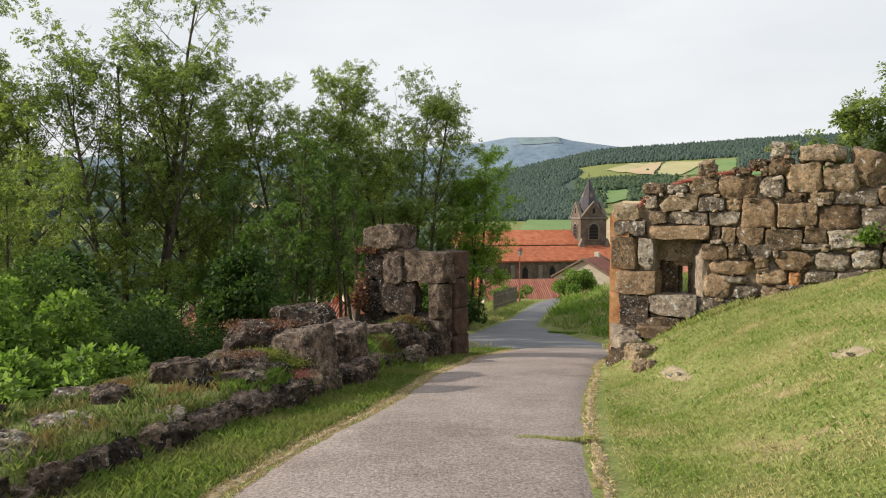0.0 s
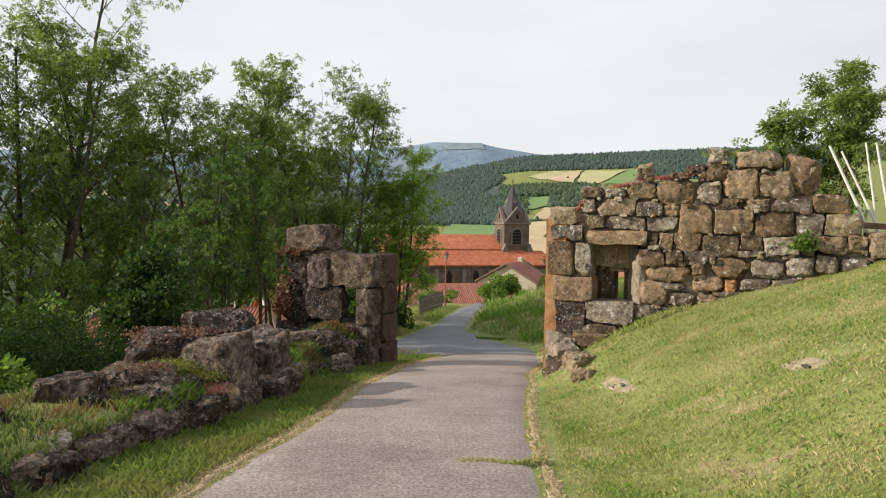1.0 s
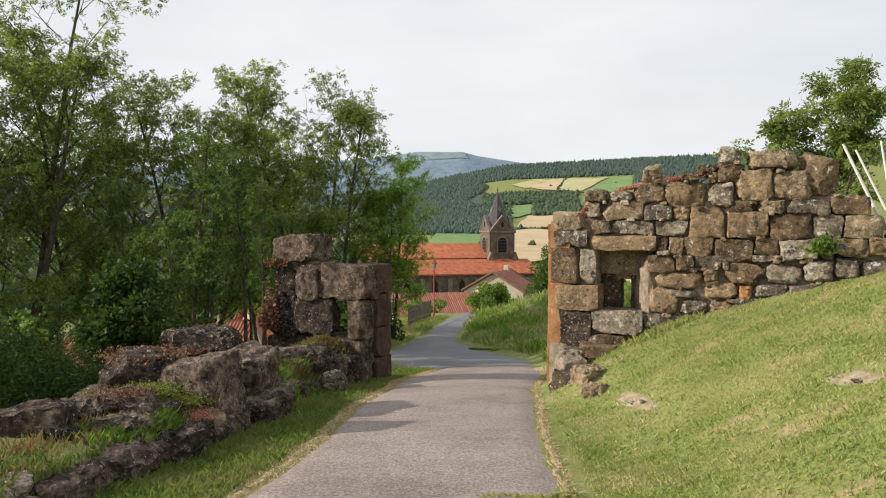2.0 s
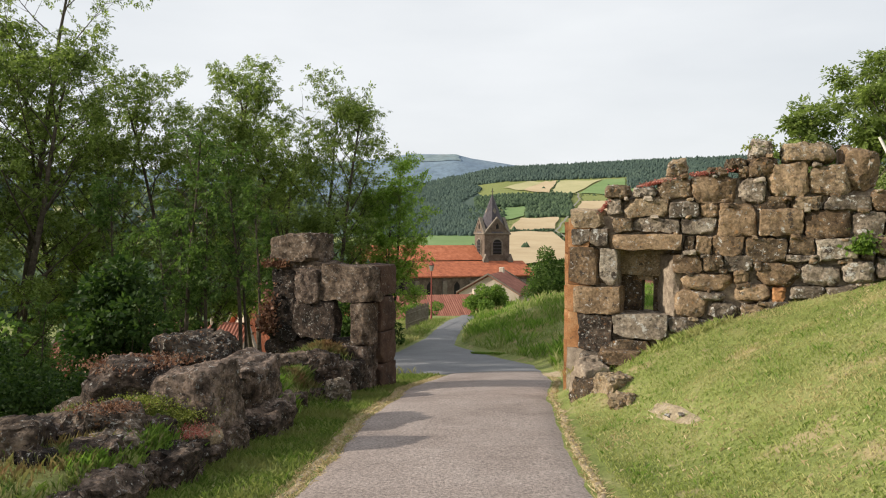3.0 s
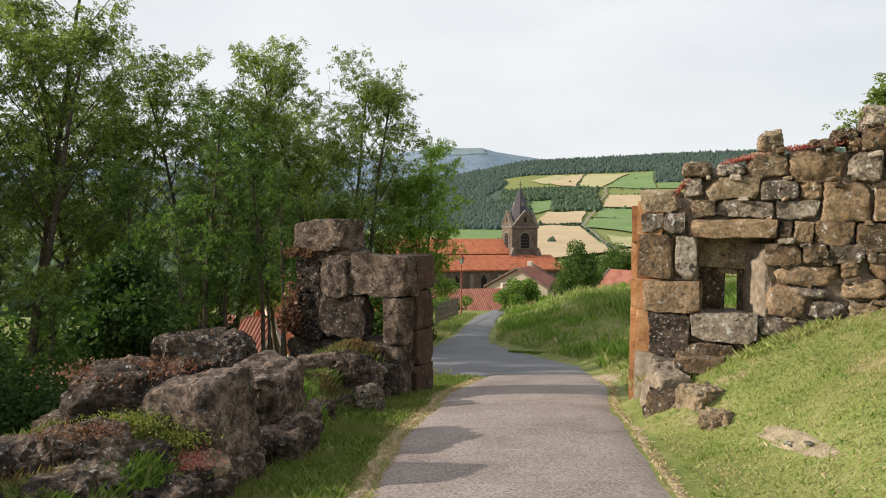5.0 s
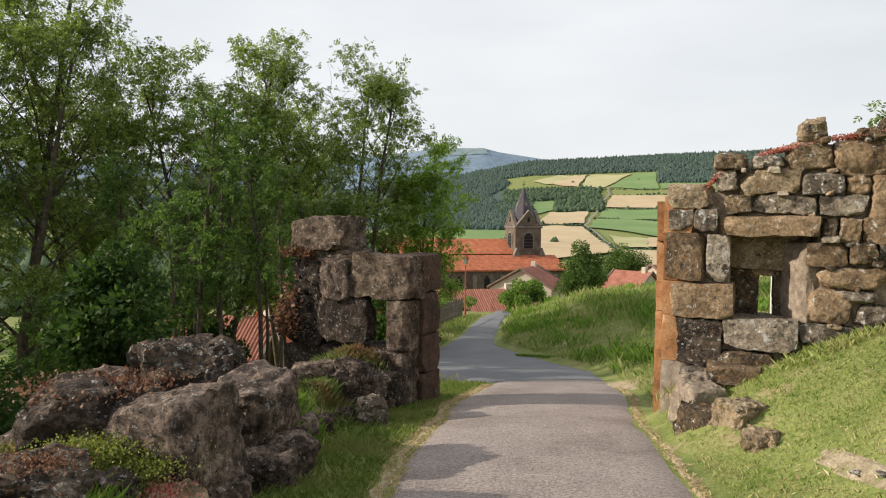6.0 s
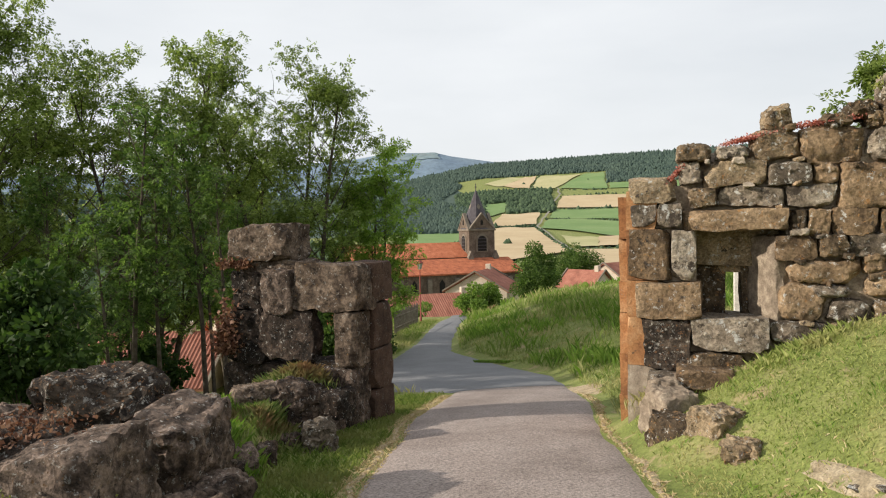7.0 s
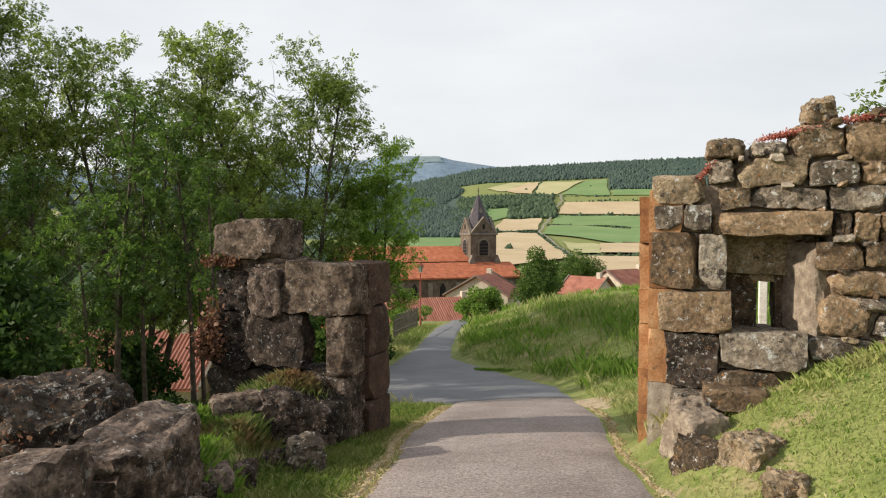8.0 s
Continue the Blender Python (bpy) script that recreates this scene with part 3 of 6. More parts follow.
def edge_strip(name, side, y0, y1, seed, label):
    """Dry, gritty margin between lane and grass."""
    ys = np.arange(y0, y1, 0.15)
    e = (np.interp(ys, ry, near_left) if side < 0 else right_edge(ys))
    v, f = [], []
    for k, y in enumerate(ys):
        wid = 0.02 + (0.2 if side < 0 else 0.13) * max(0.0, 0.25 + noise.noise((y * 0.9, seed, 0))) + 0.07 * noise.noise((y * 3.5, seed, 2))
        inner = e[k] - side * (0.08 + 0.07 * noise.noise((y * 2.2, seed, 5)))
        for c in range(4):
            x = inner + side * (wid + 0.1) * c / 3
            v.append((x, y, float(max(h1(x, y), float(road_z(y)) + 0.0)) + (0.01 if c in (1, 2) else -0.03)))
    for i in range(len(ys) - 1):
        for c in range(3):
            a = i * 4 + c
            f.append((a, a + 1, a + 5, a + 4))
    ob = part(name, mesh_from(name, v, f, M_GRAVEL, True), None, None)
    tagged(ob, label, "verge", kind="structure")


edge_strip("road_margin", -1, -4, 19.5, 3.0, "dry straw and grit along the lane's edge")
edge_strip("road_margin", 1, -4, 19.5, 9.0, "dry straw and grit along the lane's edge")

# ---- the ruined gateway ----
right_wall = thing("ruined_wall", GATE_M, "ruined stone wall with a small square window", "wall")
SEEDS = iter(range(100, 9000))


def course(parent, stones, default, depth=0.5, power=6.0, rough=0.055, proud=0.0):
    """Stones of one course: (start, end, bottom, top[, material])."""
    for st in stones:
        s0, s1, z0, z1 = st[:4]
        mat = st[4] if len(st) > 4 else default
        k = next(SEEDS)
        rs = random.Random(k)
        out = rs.uniform(-0.035, 0.03) - proud
        g = rs.uniform(0.006, 0.014)
        stone_part("stone", s0 + g, s1 - g, out, out + depth, z0 + g * 0.6, z1 - g * 0.6, mat, parent, k, power + (10 + rs.uniform(-2, 7) if power > 6.5 else (3 + rs.uniform(-2, 7) if power > 4.9 else rs.uniform(-0.8, 2.0))), rough * 1.0, 12, rs.uniform(-4, 4) * (0.3 if power > 6.5 else 1), "", 0.6 if power > 6.5 else (0.4 if power > 4.9 else 0.06), 12)
        if power < 6.5 and rs.random() < 0.7:
            c = rs.uniform(0.05, 0.1)
            w = c * rs.uniform(0.8, 2.2)
            a = s1 - rs.uniform(0.0, 0.6) * (s1 - s0)
            v, q = stone_mesh(w, 0.16, c * 0.8, k + 5000, 7, 0.07, 5, 0.2, 8)
            chink = part("chink_stone", stone_data("chink_stone", v, q, rs.choice((M_GREY, M_PLASTER, M_BROWN, M_STONE))), None, parent)
            chink.matrix_basis = pose(a, 0.045 + rs.uniform(-0.02, 0.02), z0 + rs.uniform(-0.02, 0.02), 0, rs.uniform(-12, 12), 0)



# crown of loose boulders
course(right_wall, [(6.38, 6.82, 2.2, 2.56, M_BROWN), (6.42, 6.74, 2.54, 2.82, M_GREY), (6.84, 7.6, 2.4, 2.74, M_STONE), (7.64, 8.2, 2.0, 2.65, M_BROWN), (6.27, 6.56, 2.2, 2.4), (5.19, 5.5, 2.25, 2.56), (6.05, 6.4, 2.34, 2.55), (5.8, 6.1, 2.25, 2.4)], M_STONE, 0.6, 4.0, 0.09)
course(right_wall, [(4.2, 4.62, 1.92, 2.15), (4.66, 5.03, 1.92, 2.1, M_GREY), (5.03, 5.58, 1.88, 2.26), (5.58, 6.24, 1.81, 2.28, M_BROWN), (6.25, 6.67, 1.84, 2.22, M_GREY), (6.66, 7.26, 1.9, 2.46, M_BROWN), (7.25, 7.82, 1.94, 2.4, M_STONE)], M_STONE, 0.5, 4.6, 0.075)
course(right_wall, [(4.23, 4.51, 1.65, 1.93, M_GREY), (4.52, 5.24, 1.6, 1.94, M_STONE), (5.24, 5.7, 1.61, 1.87, M_GREY), (5.7, 5.98, 1.6, 1.83, M_BROWN), (6.53, 6.95, 1.72, 1.93), (7.0, 7.42, 1.72, 1.94), (7.45, 8.07, 1.7, 1.95, M_GREY), (8.05, 8.62, 1.7, 2.0, M_BROWN)], M_STONE, 0.5, 5.5)
course(right_wall, [(4.36, 4.68, 1.36, 1.6), (4.67, 5.43, 1.36, 1.6, M_GREY), (5.42, 5.97, 1.34, 1.6, M_GREY), (5.97, 6.56, 1.29, 1.83, M_BROWN), (6.56, 7.19, 1.33, 1.76, M_BROWN), (7.19, 7.82, 1.29, 1.74, M_BROWN), (7.82, 8.25, 1.3, 1.7, M_GREY), (8.25, 8.8, 1.33, 1.7, M_STONE)], M_STONE, 0.5, 5.5)
course(right_wall, [(4.27, 5.46, 1.07, 1.34, M_BROWN)], M_BROWN, 0.6, 9, 0.035, 0.02)
course(right_wall, [(5.47, 5.65, 1.05, 1.32), (5.65, 5.9, 0.98, 1.32, M_BROWN), (5.9, 6.36, 1.0, 1.32, M_BROWN), (6.38, 6.98, 0.92, 1.31), (6.95, 7.36, 1.04, 1.33), (7.34, 7.92, 0.96, 1.3, M_GREY), (7.92, 8.14, 0.98, 1.3, M_GREY), (8.12, 8.6, 1.03, 1.33), (8.58, 8.88, 1.08, 1.36, M_BROWN), (8.88, 9.3, 1.0, 1.42), (9.28, 9.8, 1.0, 1.36), (9.8, 10.4, 1.0, 1.34), (10.4, 11.0, 0.95, 1.3)], M_STONE, 0.5, 5.0)
course(right_wall, [(5.3, 5.76, 0.71, 1.03, M_BROWN), (5.76, 6.08, 0.76, 1.04, M_STONE), (6.08, 6.5, 0.75, 1.04, M_GREY), (6.95, 7.35, 0.93, 1.05, M_GREY), (6.5, 6.62, 0.78, 0.94)], M_STONE, 0.45, 5.0)
course(right_wall, [(5.44, 6.22, 0.43, 0.72, M_BROWN), (6.21, 6.45, 0.56, 0.78, M_BROWN), (6.52, 7.16, 0.54, 0.94, M_BROWN), (7.16, 7.7, 0.56, 0.95, M_GREY), (7.7, 8.13, 0.62, 0.97, M_GREY), (8.12, 8.5, 0.7, 1.02, M_GREY), (8.49, 8.95, 0.64, 1.0, M_GREY), (8.95, 9.5, 0.6, 1.0), (9.5, 10.2, 0.6, 1.0), (10.2, 11.0, 0.55, 0.98)], M_STONE, 0.5, 4.8, 0.06, 0.02)
course(right_wall, [(5.7, 6.12, 0.28, 0.43, M_GREY), (5.34, 5.86, 0.0, 0.45, M_BROWN), (6.21, 6.76, 0.29, 0.57, M_BROWN), (6.76, 6.97, 0.25, 0.54, M_ORANGE), (7.02, 7.5, 0.36, 0.57, M_GREY), (7.5, 7.92, 0.38, 0.6, M_GREY), (7.9, 8.3, 0.4, 0.65, M_STONE), (8.3, 9.0, 0.3, 0.65), (9.0, 9.9, 0.3, 0.62), (9.9, 11, 0.3, 0.58)], M_STONE, 0.5, 4.8)
course(right_wall, [(5.86, 6.31, 0.0, 0.28, M_GREY), (6.31, 6.7, 0.02, 0.28), (6.68, 7.03, 0.08, 0.35, M_GREY), (7.03, 7.6, 0.02, 0.36), (7.6, 8.3, 0.05, 0.38), (5.25, 5.86, -0.28, 0.0, M_GREY), (5.86, 6.5, -0.26, 0.02), (6.5, 7.1, -0.2, 0.06)], M_STONE, 0.5, 4.8)
# dressed corner by the gate and the window's surround
course(right_wall, [(3.62, 4.22, 1.42, 1.76, M_STONE), (3.66, 3.98, 1.13, 1.42, M_GREY), (3.98, 4.28, 1.13, 1.42, M_GREY), (4.14, 4.44, 0.47, 1.09, M_GREY), (3.8, 4.37, -0.64, -0.03, M_LAVA), (4.36, 5.26, -0.4, 0.02, M_GREY), (4.3, 5.0, -0.66, -0.42, M_STONE)], M_BROWN, 0.6, 8, 0.04)
course(right_wall, [(3.62, 4.15, 0.46, 1.11, M_BROWN), (3.7, 4.5, -0.02, 0.45, M_BROWN)], M_BROWN, 0.6, 11, 0.03, 0.03)
course(right_wall, [(4.3, 5.05, -0.92, -0.7, M_STONE), (3.86, 4.35, -1.0, -0.66, M_GREY)], M_STONE, 0.7, 6, 0.06, 0.35)
# jamb: two orange columns of ashlar, the inner one standing further out
for z0, z1 in ((1.1, 1.6), (0.46, 1.1), (-0.0, 0.46), (-0.62, -0.0), (-1.15, -0.62), (-1.55, -1.15)):
    stone_part("jamb_stone", 3.605, 3.98, 0.05, 0.42, z0, z1 - 0.004, M_ORANGE if z0 > -0.7 else M_PLASTER, right_wall, next(SEEDS), 30, 0.014, 9, 0, "sunlit orange tuff jamb block", 0.9, 2)
for z0, z1 in ((0.98, 1.52), (0.42, 0.97), (0.0, 0.41), (-0.55, -0.01), (-1.1, -0.56), (-1.6, -1.11)):
    stone_part("jamb_stone", 3.47, 3.95, 0.42, 1.15, z0, z1 + 0.008, M_ORANGE, right_wall, next(SEEDS), 30, 0.014, 9, 0, "sunlit orange tuff jamb block", 0.9, 2)
# rubble core round the window's niche
def core(s0, s1, d0, d1, z0, z1, name="rubble_core", mat=M_CORE, rough=0.02):
    d0 = d0 + 0.02 if d0 < 0.2 else d0
    stone_part(name, s0, s1, d0, d1, z0, z1, mat, right_wall, next(SEEDS), 16, rough, 12, 0, "", 0.5)


core(3.75, 4.44, 0.14, 1.1, -2.0, 1.12)
core(5.4, 8.2, 0.14, 1.1, -1.6, 2.02)
core(8.1, 11.2, 0.14, 1.1, -1.2, 1.25)
core(3.75, 8.0, 0.14, 1.1, 1.1, 1.66)
core(4.3, 8.3, 0.16, 1.05, 1.5, 2.06)
core(5.1, 7.9, 0.18, 1.0, 1.9, 2.24)
core(4.3, 5.5, 0.14, 1.1, -1.8, -0.02)
# back of the niche with its slit
core(4.4, 4.78, 0.6, 1.1, -0.1, 1.2, "niche_back", M_STONE)
core(4.96, 5.5, 0.6, 1.1, -0.1, 1.2, "niche_back", M_STONE)
core(4.7, 5.05, 0.6, 1.1, 0.53, 1.2, "niche_back", M_STONE)
core(4.42, 5.4, 0.5, 0.62, 0.62, 1.15, "niche_back", M_STONE)
reveal = stone_part("splayed_reveal", 5.13, 5.33, 0.1, 0.72, -0.02, 1.0, M_CORE, right_wall, next(SEEDS), 9, 0.07, 12, 0, "pale crumbling lime plaster")
reveal.matrix_basis = pose(5.25, 0.4, 0.49, 0, 0, 28)

left_pier = thing("gate_pier", GATE_M, "ruined gate pier of large dark blocks with a gap through it", "pier")


def block(s0, s1, d0, d1, z0, z1, mat, power=9, rough=0.045, tilt=0.0, name="block"):
    stone_part(name, s0, s1, d0, d1, z0, z1, mat, left_pier, next(SEEDS), power + 6, rough * 1.3, 17, tilt, "", 0.5, 9)


block(-2.48, -1.4, 0.0, 0.75, 0.7, 1.26, M_PIER, 14, 0.05)
block(-2.5, -1.86, 0.05, 0.8, -0.06, 0.54, M_DARK, 6, 0.06)
block(-1.9, -1.3, -0.06, 0.7, -0.12, 0.6, M_DARK, 7, 0.05)
block(-2.3, -1.3, 0.1, 0.9, 0.48, 0.7, M_PIER, 6, 0.05)
block(-1.32, -0.2, -0.02, 0.6, -0.05, 0.67, M_PIER, 14, 0.045)
block(-2.62, -1.84, 0.0, 0.7, -0.92, -0.06, M_DARK, 5, 0.08)
block(-1.95, -1.0, 0.0, 0.32, -0.82, -0.05, M_DARK, 8, 0.05)
block(-0.62, -0.27, -0.02, 0.5, -0.88, -0.07, M_PIER, 9, 0.04)
block(-1.05, -0.3, 0.05, 0.55, -1.12, -0.86, M_STONE, 7, 0.05)
block(-1.0, -0.27, -0.06, 0.55, -2.0, -0.88, M_DARK, 8, 0.05)
block(-2.7, -0.9, 0.1, 0.8, -2.2, -0.88, M_DARK, 6, 0.05)
# Inner jamb: reddish blocks with their shade put into the colour.
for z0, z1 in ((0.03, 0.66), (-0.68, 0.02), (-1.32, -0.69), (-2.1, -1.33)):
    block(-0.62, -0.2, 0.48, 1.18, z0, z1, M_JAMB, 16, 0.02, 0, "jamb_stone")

# stones in front of the pier
boulder("boulder", -0.95, 14.55, -1.12, 0.75, 0.6, 0.6, 25, M_DARK, 31, "dark lichened lava boulder below the gate pier", 4.5, 0.11)
block(-0.95, -0.28, -0.62, -0.05, -2.1, -1.12, M_DARK, 6, 0.06, 9)
block(-0.6, -0.24, -0.95, -0.4, -2.2, -1.45, M_DARK, 5, 0.06, 6)
boulder("boulder", -0.55, 13.9, -1.4, 0.42, 0.4, 0.5, 15, M_GREY, 33, "pale lichened stone standing in the verge", 4, 0.12)
boulder("boulder", -1.35, 14.55, -1.05, 0.62, 0.5, 0.45, 10, M_PIER, 34, "dark lichened lava boulder below the gate pier", 4, 0.11)
boulder("boulder", -2.1, 13.9, -0.95, 0.85, 0.7, 0.42, 30, M_LAVA, 35, "dark lava boulder overgrown with grass", 4, 0.11)

# tumbled boulders of the low wall beside the lane
boulder("boulder", -3.3, 8.4, -0.46, 0.64, 0.5, 0.46, 8, M_PIER, 41, "smooth brown boulder lying on the low wall", 4, 0.08)
boulder("boulder", -2.85, 10.5, -0.44, 1.05, 0.85, 0.62, 14, M_DARK, 42, "reddish block covered with dry leaves", 4.5, 0.1)
boulder("boulder", -2.5, 12.15, -0.35, 1.05, 0.85, 0.56, -10, M_LAVA, 43, "grey flat-topped lava boulder", 3.6, 0.13)
boulder("boulder", -2.06, 10.25, -0.52, 0.7, 0.72, 0.74, -24, M_DARK, 44, "dark squared lava block with white lichen", 12, 0.06, 3, -7, flat=0.45, bite=(0.88, 1.0))
boulder("boulder", -1.74, 11.55, -0.72, 0.62, 0.95, 0.8, -14, M_DARK, 45, "tall dark lava slab standing on edge", 7, 0.08, 6, 6, flat=0.2, bite=(0.82, 0.98))
boulder("boulder", -1.42, 11.2, -1.08, 0.45, 0.7, 0.46, -20, M_DARK, 46, "dark rounded stone at the wall's foot", 4, 0.09)
boulder("boulder", -1.82, 10.2, -0.98, 0.45, 0.6, 0.42, -30, M_DARK, 47, "dark rounded stone at the wall's foot", 4, 0.1)
boulder("boulder", -2.3, 9.55, -0.72, 0.36, 0.4, 0.4, 10, M_DARK, 48, "small upright block with moss", 5, 0.1)
boulder("boulder", -2.0, 9.7, -0.86, 0.5, 0.5, 0.36, 30, M_STONE, 49, "mossy reddish stone in the low wall", 4, 0.12)
boulder("boulder", -2.75, 9.35, -0.5, 0.75, 0.6, 0.3, 5, M_LAVA, 50, "flat lichened slab on the low wall", 4, 0.12)
boulder("boulder", -2.55, 8.95, -0.62, 0.55, 0.45, 0.26, 20, M_LAVA, 51, "flat lichened slab on the low wall", 4, 0.12)
boulder("boulder", -3.35, 7.35, -0.5, 0.62, 0.45, 0.2, -8, M_DARK, 52, "flat dark slab set in turf", 5, 0.1)
boulder("boulder", -2.35, 8.0, -0.72, 0.45, 0.65, 0.36, -22, M_DARK, 53, "lichened edge stone of the low wall", 4, 0.1)
boulder("boulder", -2.55, 7.3, -0.66, 0.42, 0.7, 0.32, -15, M_DARK, 54, "lichened edge stone of the low wall", 4, 0.1)
boulder("boulder", -2.72, 6.55, -0.64, 0.42, 0.7, 0.3, -18, M_DARK, 55, "lichened edge stone of the low wall", 4, 0.1)
boulder("boulder", -2.95, 5.8, -0.56, 0.45, 0.7, 0.28, -15, M_DARK, 56, "lichened edge stone of the low wall", 4, 0.1)
boulder("boulder", -3.15, 5.0, -0.5, 0.45, 0.7, 0.28, -10, M_DARK, 57, "lichened edge stone of the low wall", 4, 0.1)
boulder("boulder", -3.6, 6.3, -0.38, 0.7, 0.5, 0.22, 12, M_GREY, 58, "flat lichened slab set in turf", 4, 0.12)
boulder("boulder", -3.5, 5.4, -0.32, 0.6, 0.5, 0.22, -12, M_GREY, 59, "flat lichened slab set in turf", 4, 0.12)
boulder("boulder", -2.95, 7.95, -0.58, 0.3, 0.22, 0.14, 5, M_PLASTER, 60, "small white stone in the turf", 4, 0.12)
boulder("boulder", -3.25, 4.2, -0.34, 0.5, 0.8, 0.34, -8, M_DARK, 61, "lichened edge stone of the low wall", 4, 0.1)
boulder("boulder", -2.0, 8.85, -0.85, 0.4, 0.6, 0.42, -22, M_DARK, 62, "lichened edge stone of the low wall", 4, 0.1)
boulder("boulder", -3.2, 11.9, -0.52, 0.8, 0.7, 0.36, -20, M_DARK, 64, "flat lichened boulder on the mound", 4, 0.12)
boulder("boulder", -2.6, 8.55, -0.62, 0.5, 0.42, 0.34, 25, M_DARK, 65, "dark stone bedded in the low wall", 5, 0.1)
boulder("boulder", -3.1, 9.2, -0.6, 0.6, 0.5, 0.34, -15, M_DARK, 66, "dark stone bedded in the low wall", 5, 0.1)
boulder("boulder", -3.7, 9.4, -0.62, 0.6, 0.45, 0.3, 12, M_DARK, 67, "dark stone bedded in the low wall", 5, 0.1)
boulder("boulder", -2.9, 6.95, -0.52, 0.5, 0.4, 0.2, 22, M_GREY, 68, "flat lichened slab set in turf", 5, 0.1)
boulder("boulder", -4.0, 7.6, -0.5, 0.7, 0.5, 0.24, -12, M_GREY, 69, "flat lichened slab set in turf", 5, 0.1)
boulder("boulder", -2.15, 9.05, -0.86, 0.4, 0.55, 0.4, -22, M_DARK, 70, "dark rounded stone at the wall's foot", 5, 0.1)
boulder("boulder", -1.9, 9.5, -0.98, 0.36, 0.5, 0.34, -28, M_DARK, 76, "dark rounded stone at the wall's foot", 5, 0.1)
for k in range(26):
    rk = random.Random(500 + k)
    by = 5.0 + 0.36 * k + rk.uniform(-0.1, 0.1)
    bx = float(np.interp(by, ry, near_left)) - 1.34 + rk.uniform(-0.06, 0.06)
    sz = rk.uniform(0.2, 0.32) if by < 9 else rk.uniform(0.28, 0.44)
    boulder("stone", bx, by, float(road_z(by)) + sz * 0.3, sz, sz * 1.25, sz * 0.95, rk.uniform(-30, 30), M_DARK if k % 4 else M_PIER, 600 + k, "dark lichened stone in the face of the low wall", 5, 0.1, n=9, category="stone", group="low wall stones")
for k in range(22):
    rk = random.Random(900 + k)
    by = 5.2 + 0.42 * k + rk.uniform(-0.15, 0.15)
    bx = float(np.interp(by, ry, near_left)) - rk.uniform(1.9, 3.4)
    sz = rk.uniform(0.22, 0.5)
    boulder("stone", bx, by, h1(bx, by) + sz * 0.08, sz * 1.2, sz, sz * 0.6, rk.uniform(0, 180), M_DARK if k % 2 else M_PIER, 950 + k, "tumbled stone bedded in rough turf", 5, 0.11, n=9, category="stone", group="tumbled stones")
# footing stones of the wall beside the lane
boulder("boulder", 3.42, 11.75, -0.92, 0.46, 0.42, 0.44, 20, M_STONE, 71, "lichened footing stone in the grass bank", 4, 0.1, bite=(0.85, 0.98))
boulder("boulder", 3.22, 12.2, -1.12, 0.36, 0.6, 0.5, 10, M_STONE, 72, "mortared footing stone of the wall", 5, 0.08, bite=(0.85, 0.98))
boulder("boulder", 3.42, 12.75, -1.0, 0.42, 0.6, 0.6, 5, M_CORE, 73, "mortared footing stone of the wall", 5, 0.08, bite=(0.85, 0.98))
boulder("boulder", 3.32, 11.15, -0.95, 0.34, 0.34, 0.2, 40, M_STONE, 74, "small lichened stone in the grass bank", 4, 0.1, bite=(0.85, 0.98))
boulder("boulder", 3.56, 13.1, -0.98, 0.36, 0.5, 0.6, -30, M_CORE, 75, "mortared footing stone of the wall", 5, 0.08, bite=(0.85, 0.98))
stone_part("stone", 4.2, 4.85, -0.42, 0.05, -0.8, -0.57, M_BROWN, right_wall, 79, 12, 0.06, 12, 2, "flat worn stone stepping out of the bank", 0.3, 10)


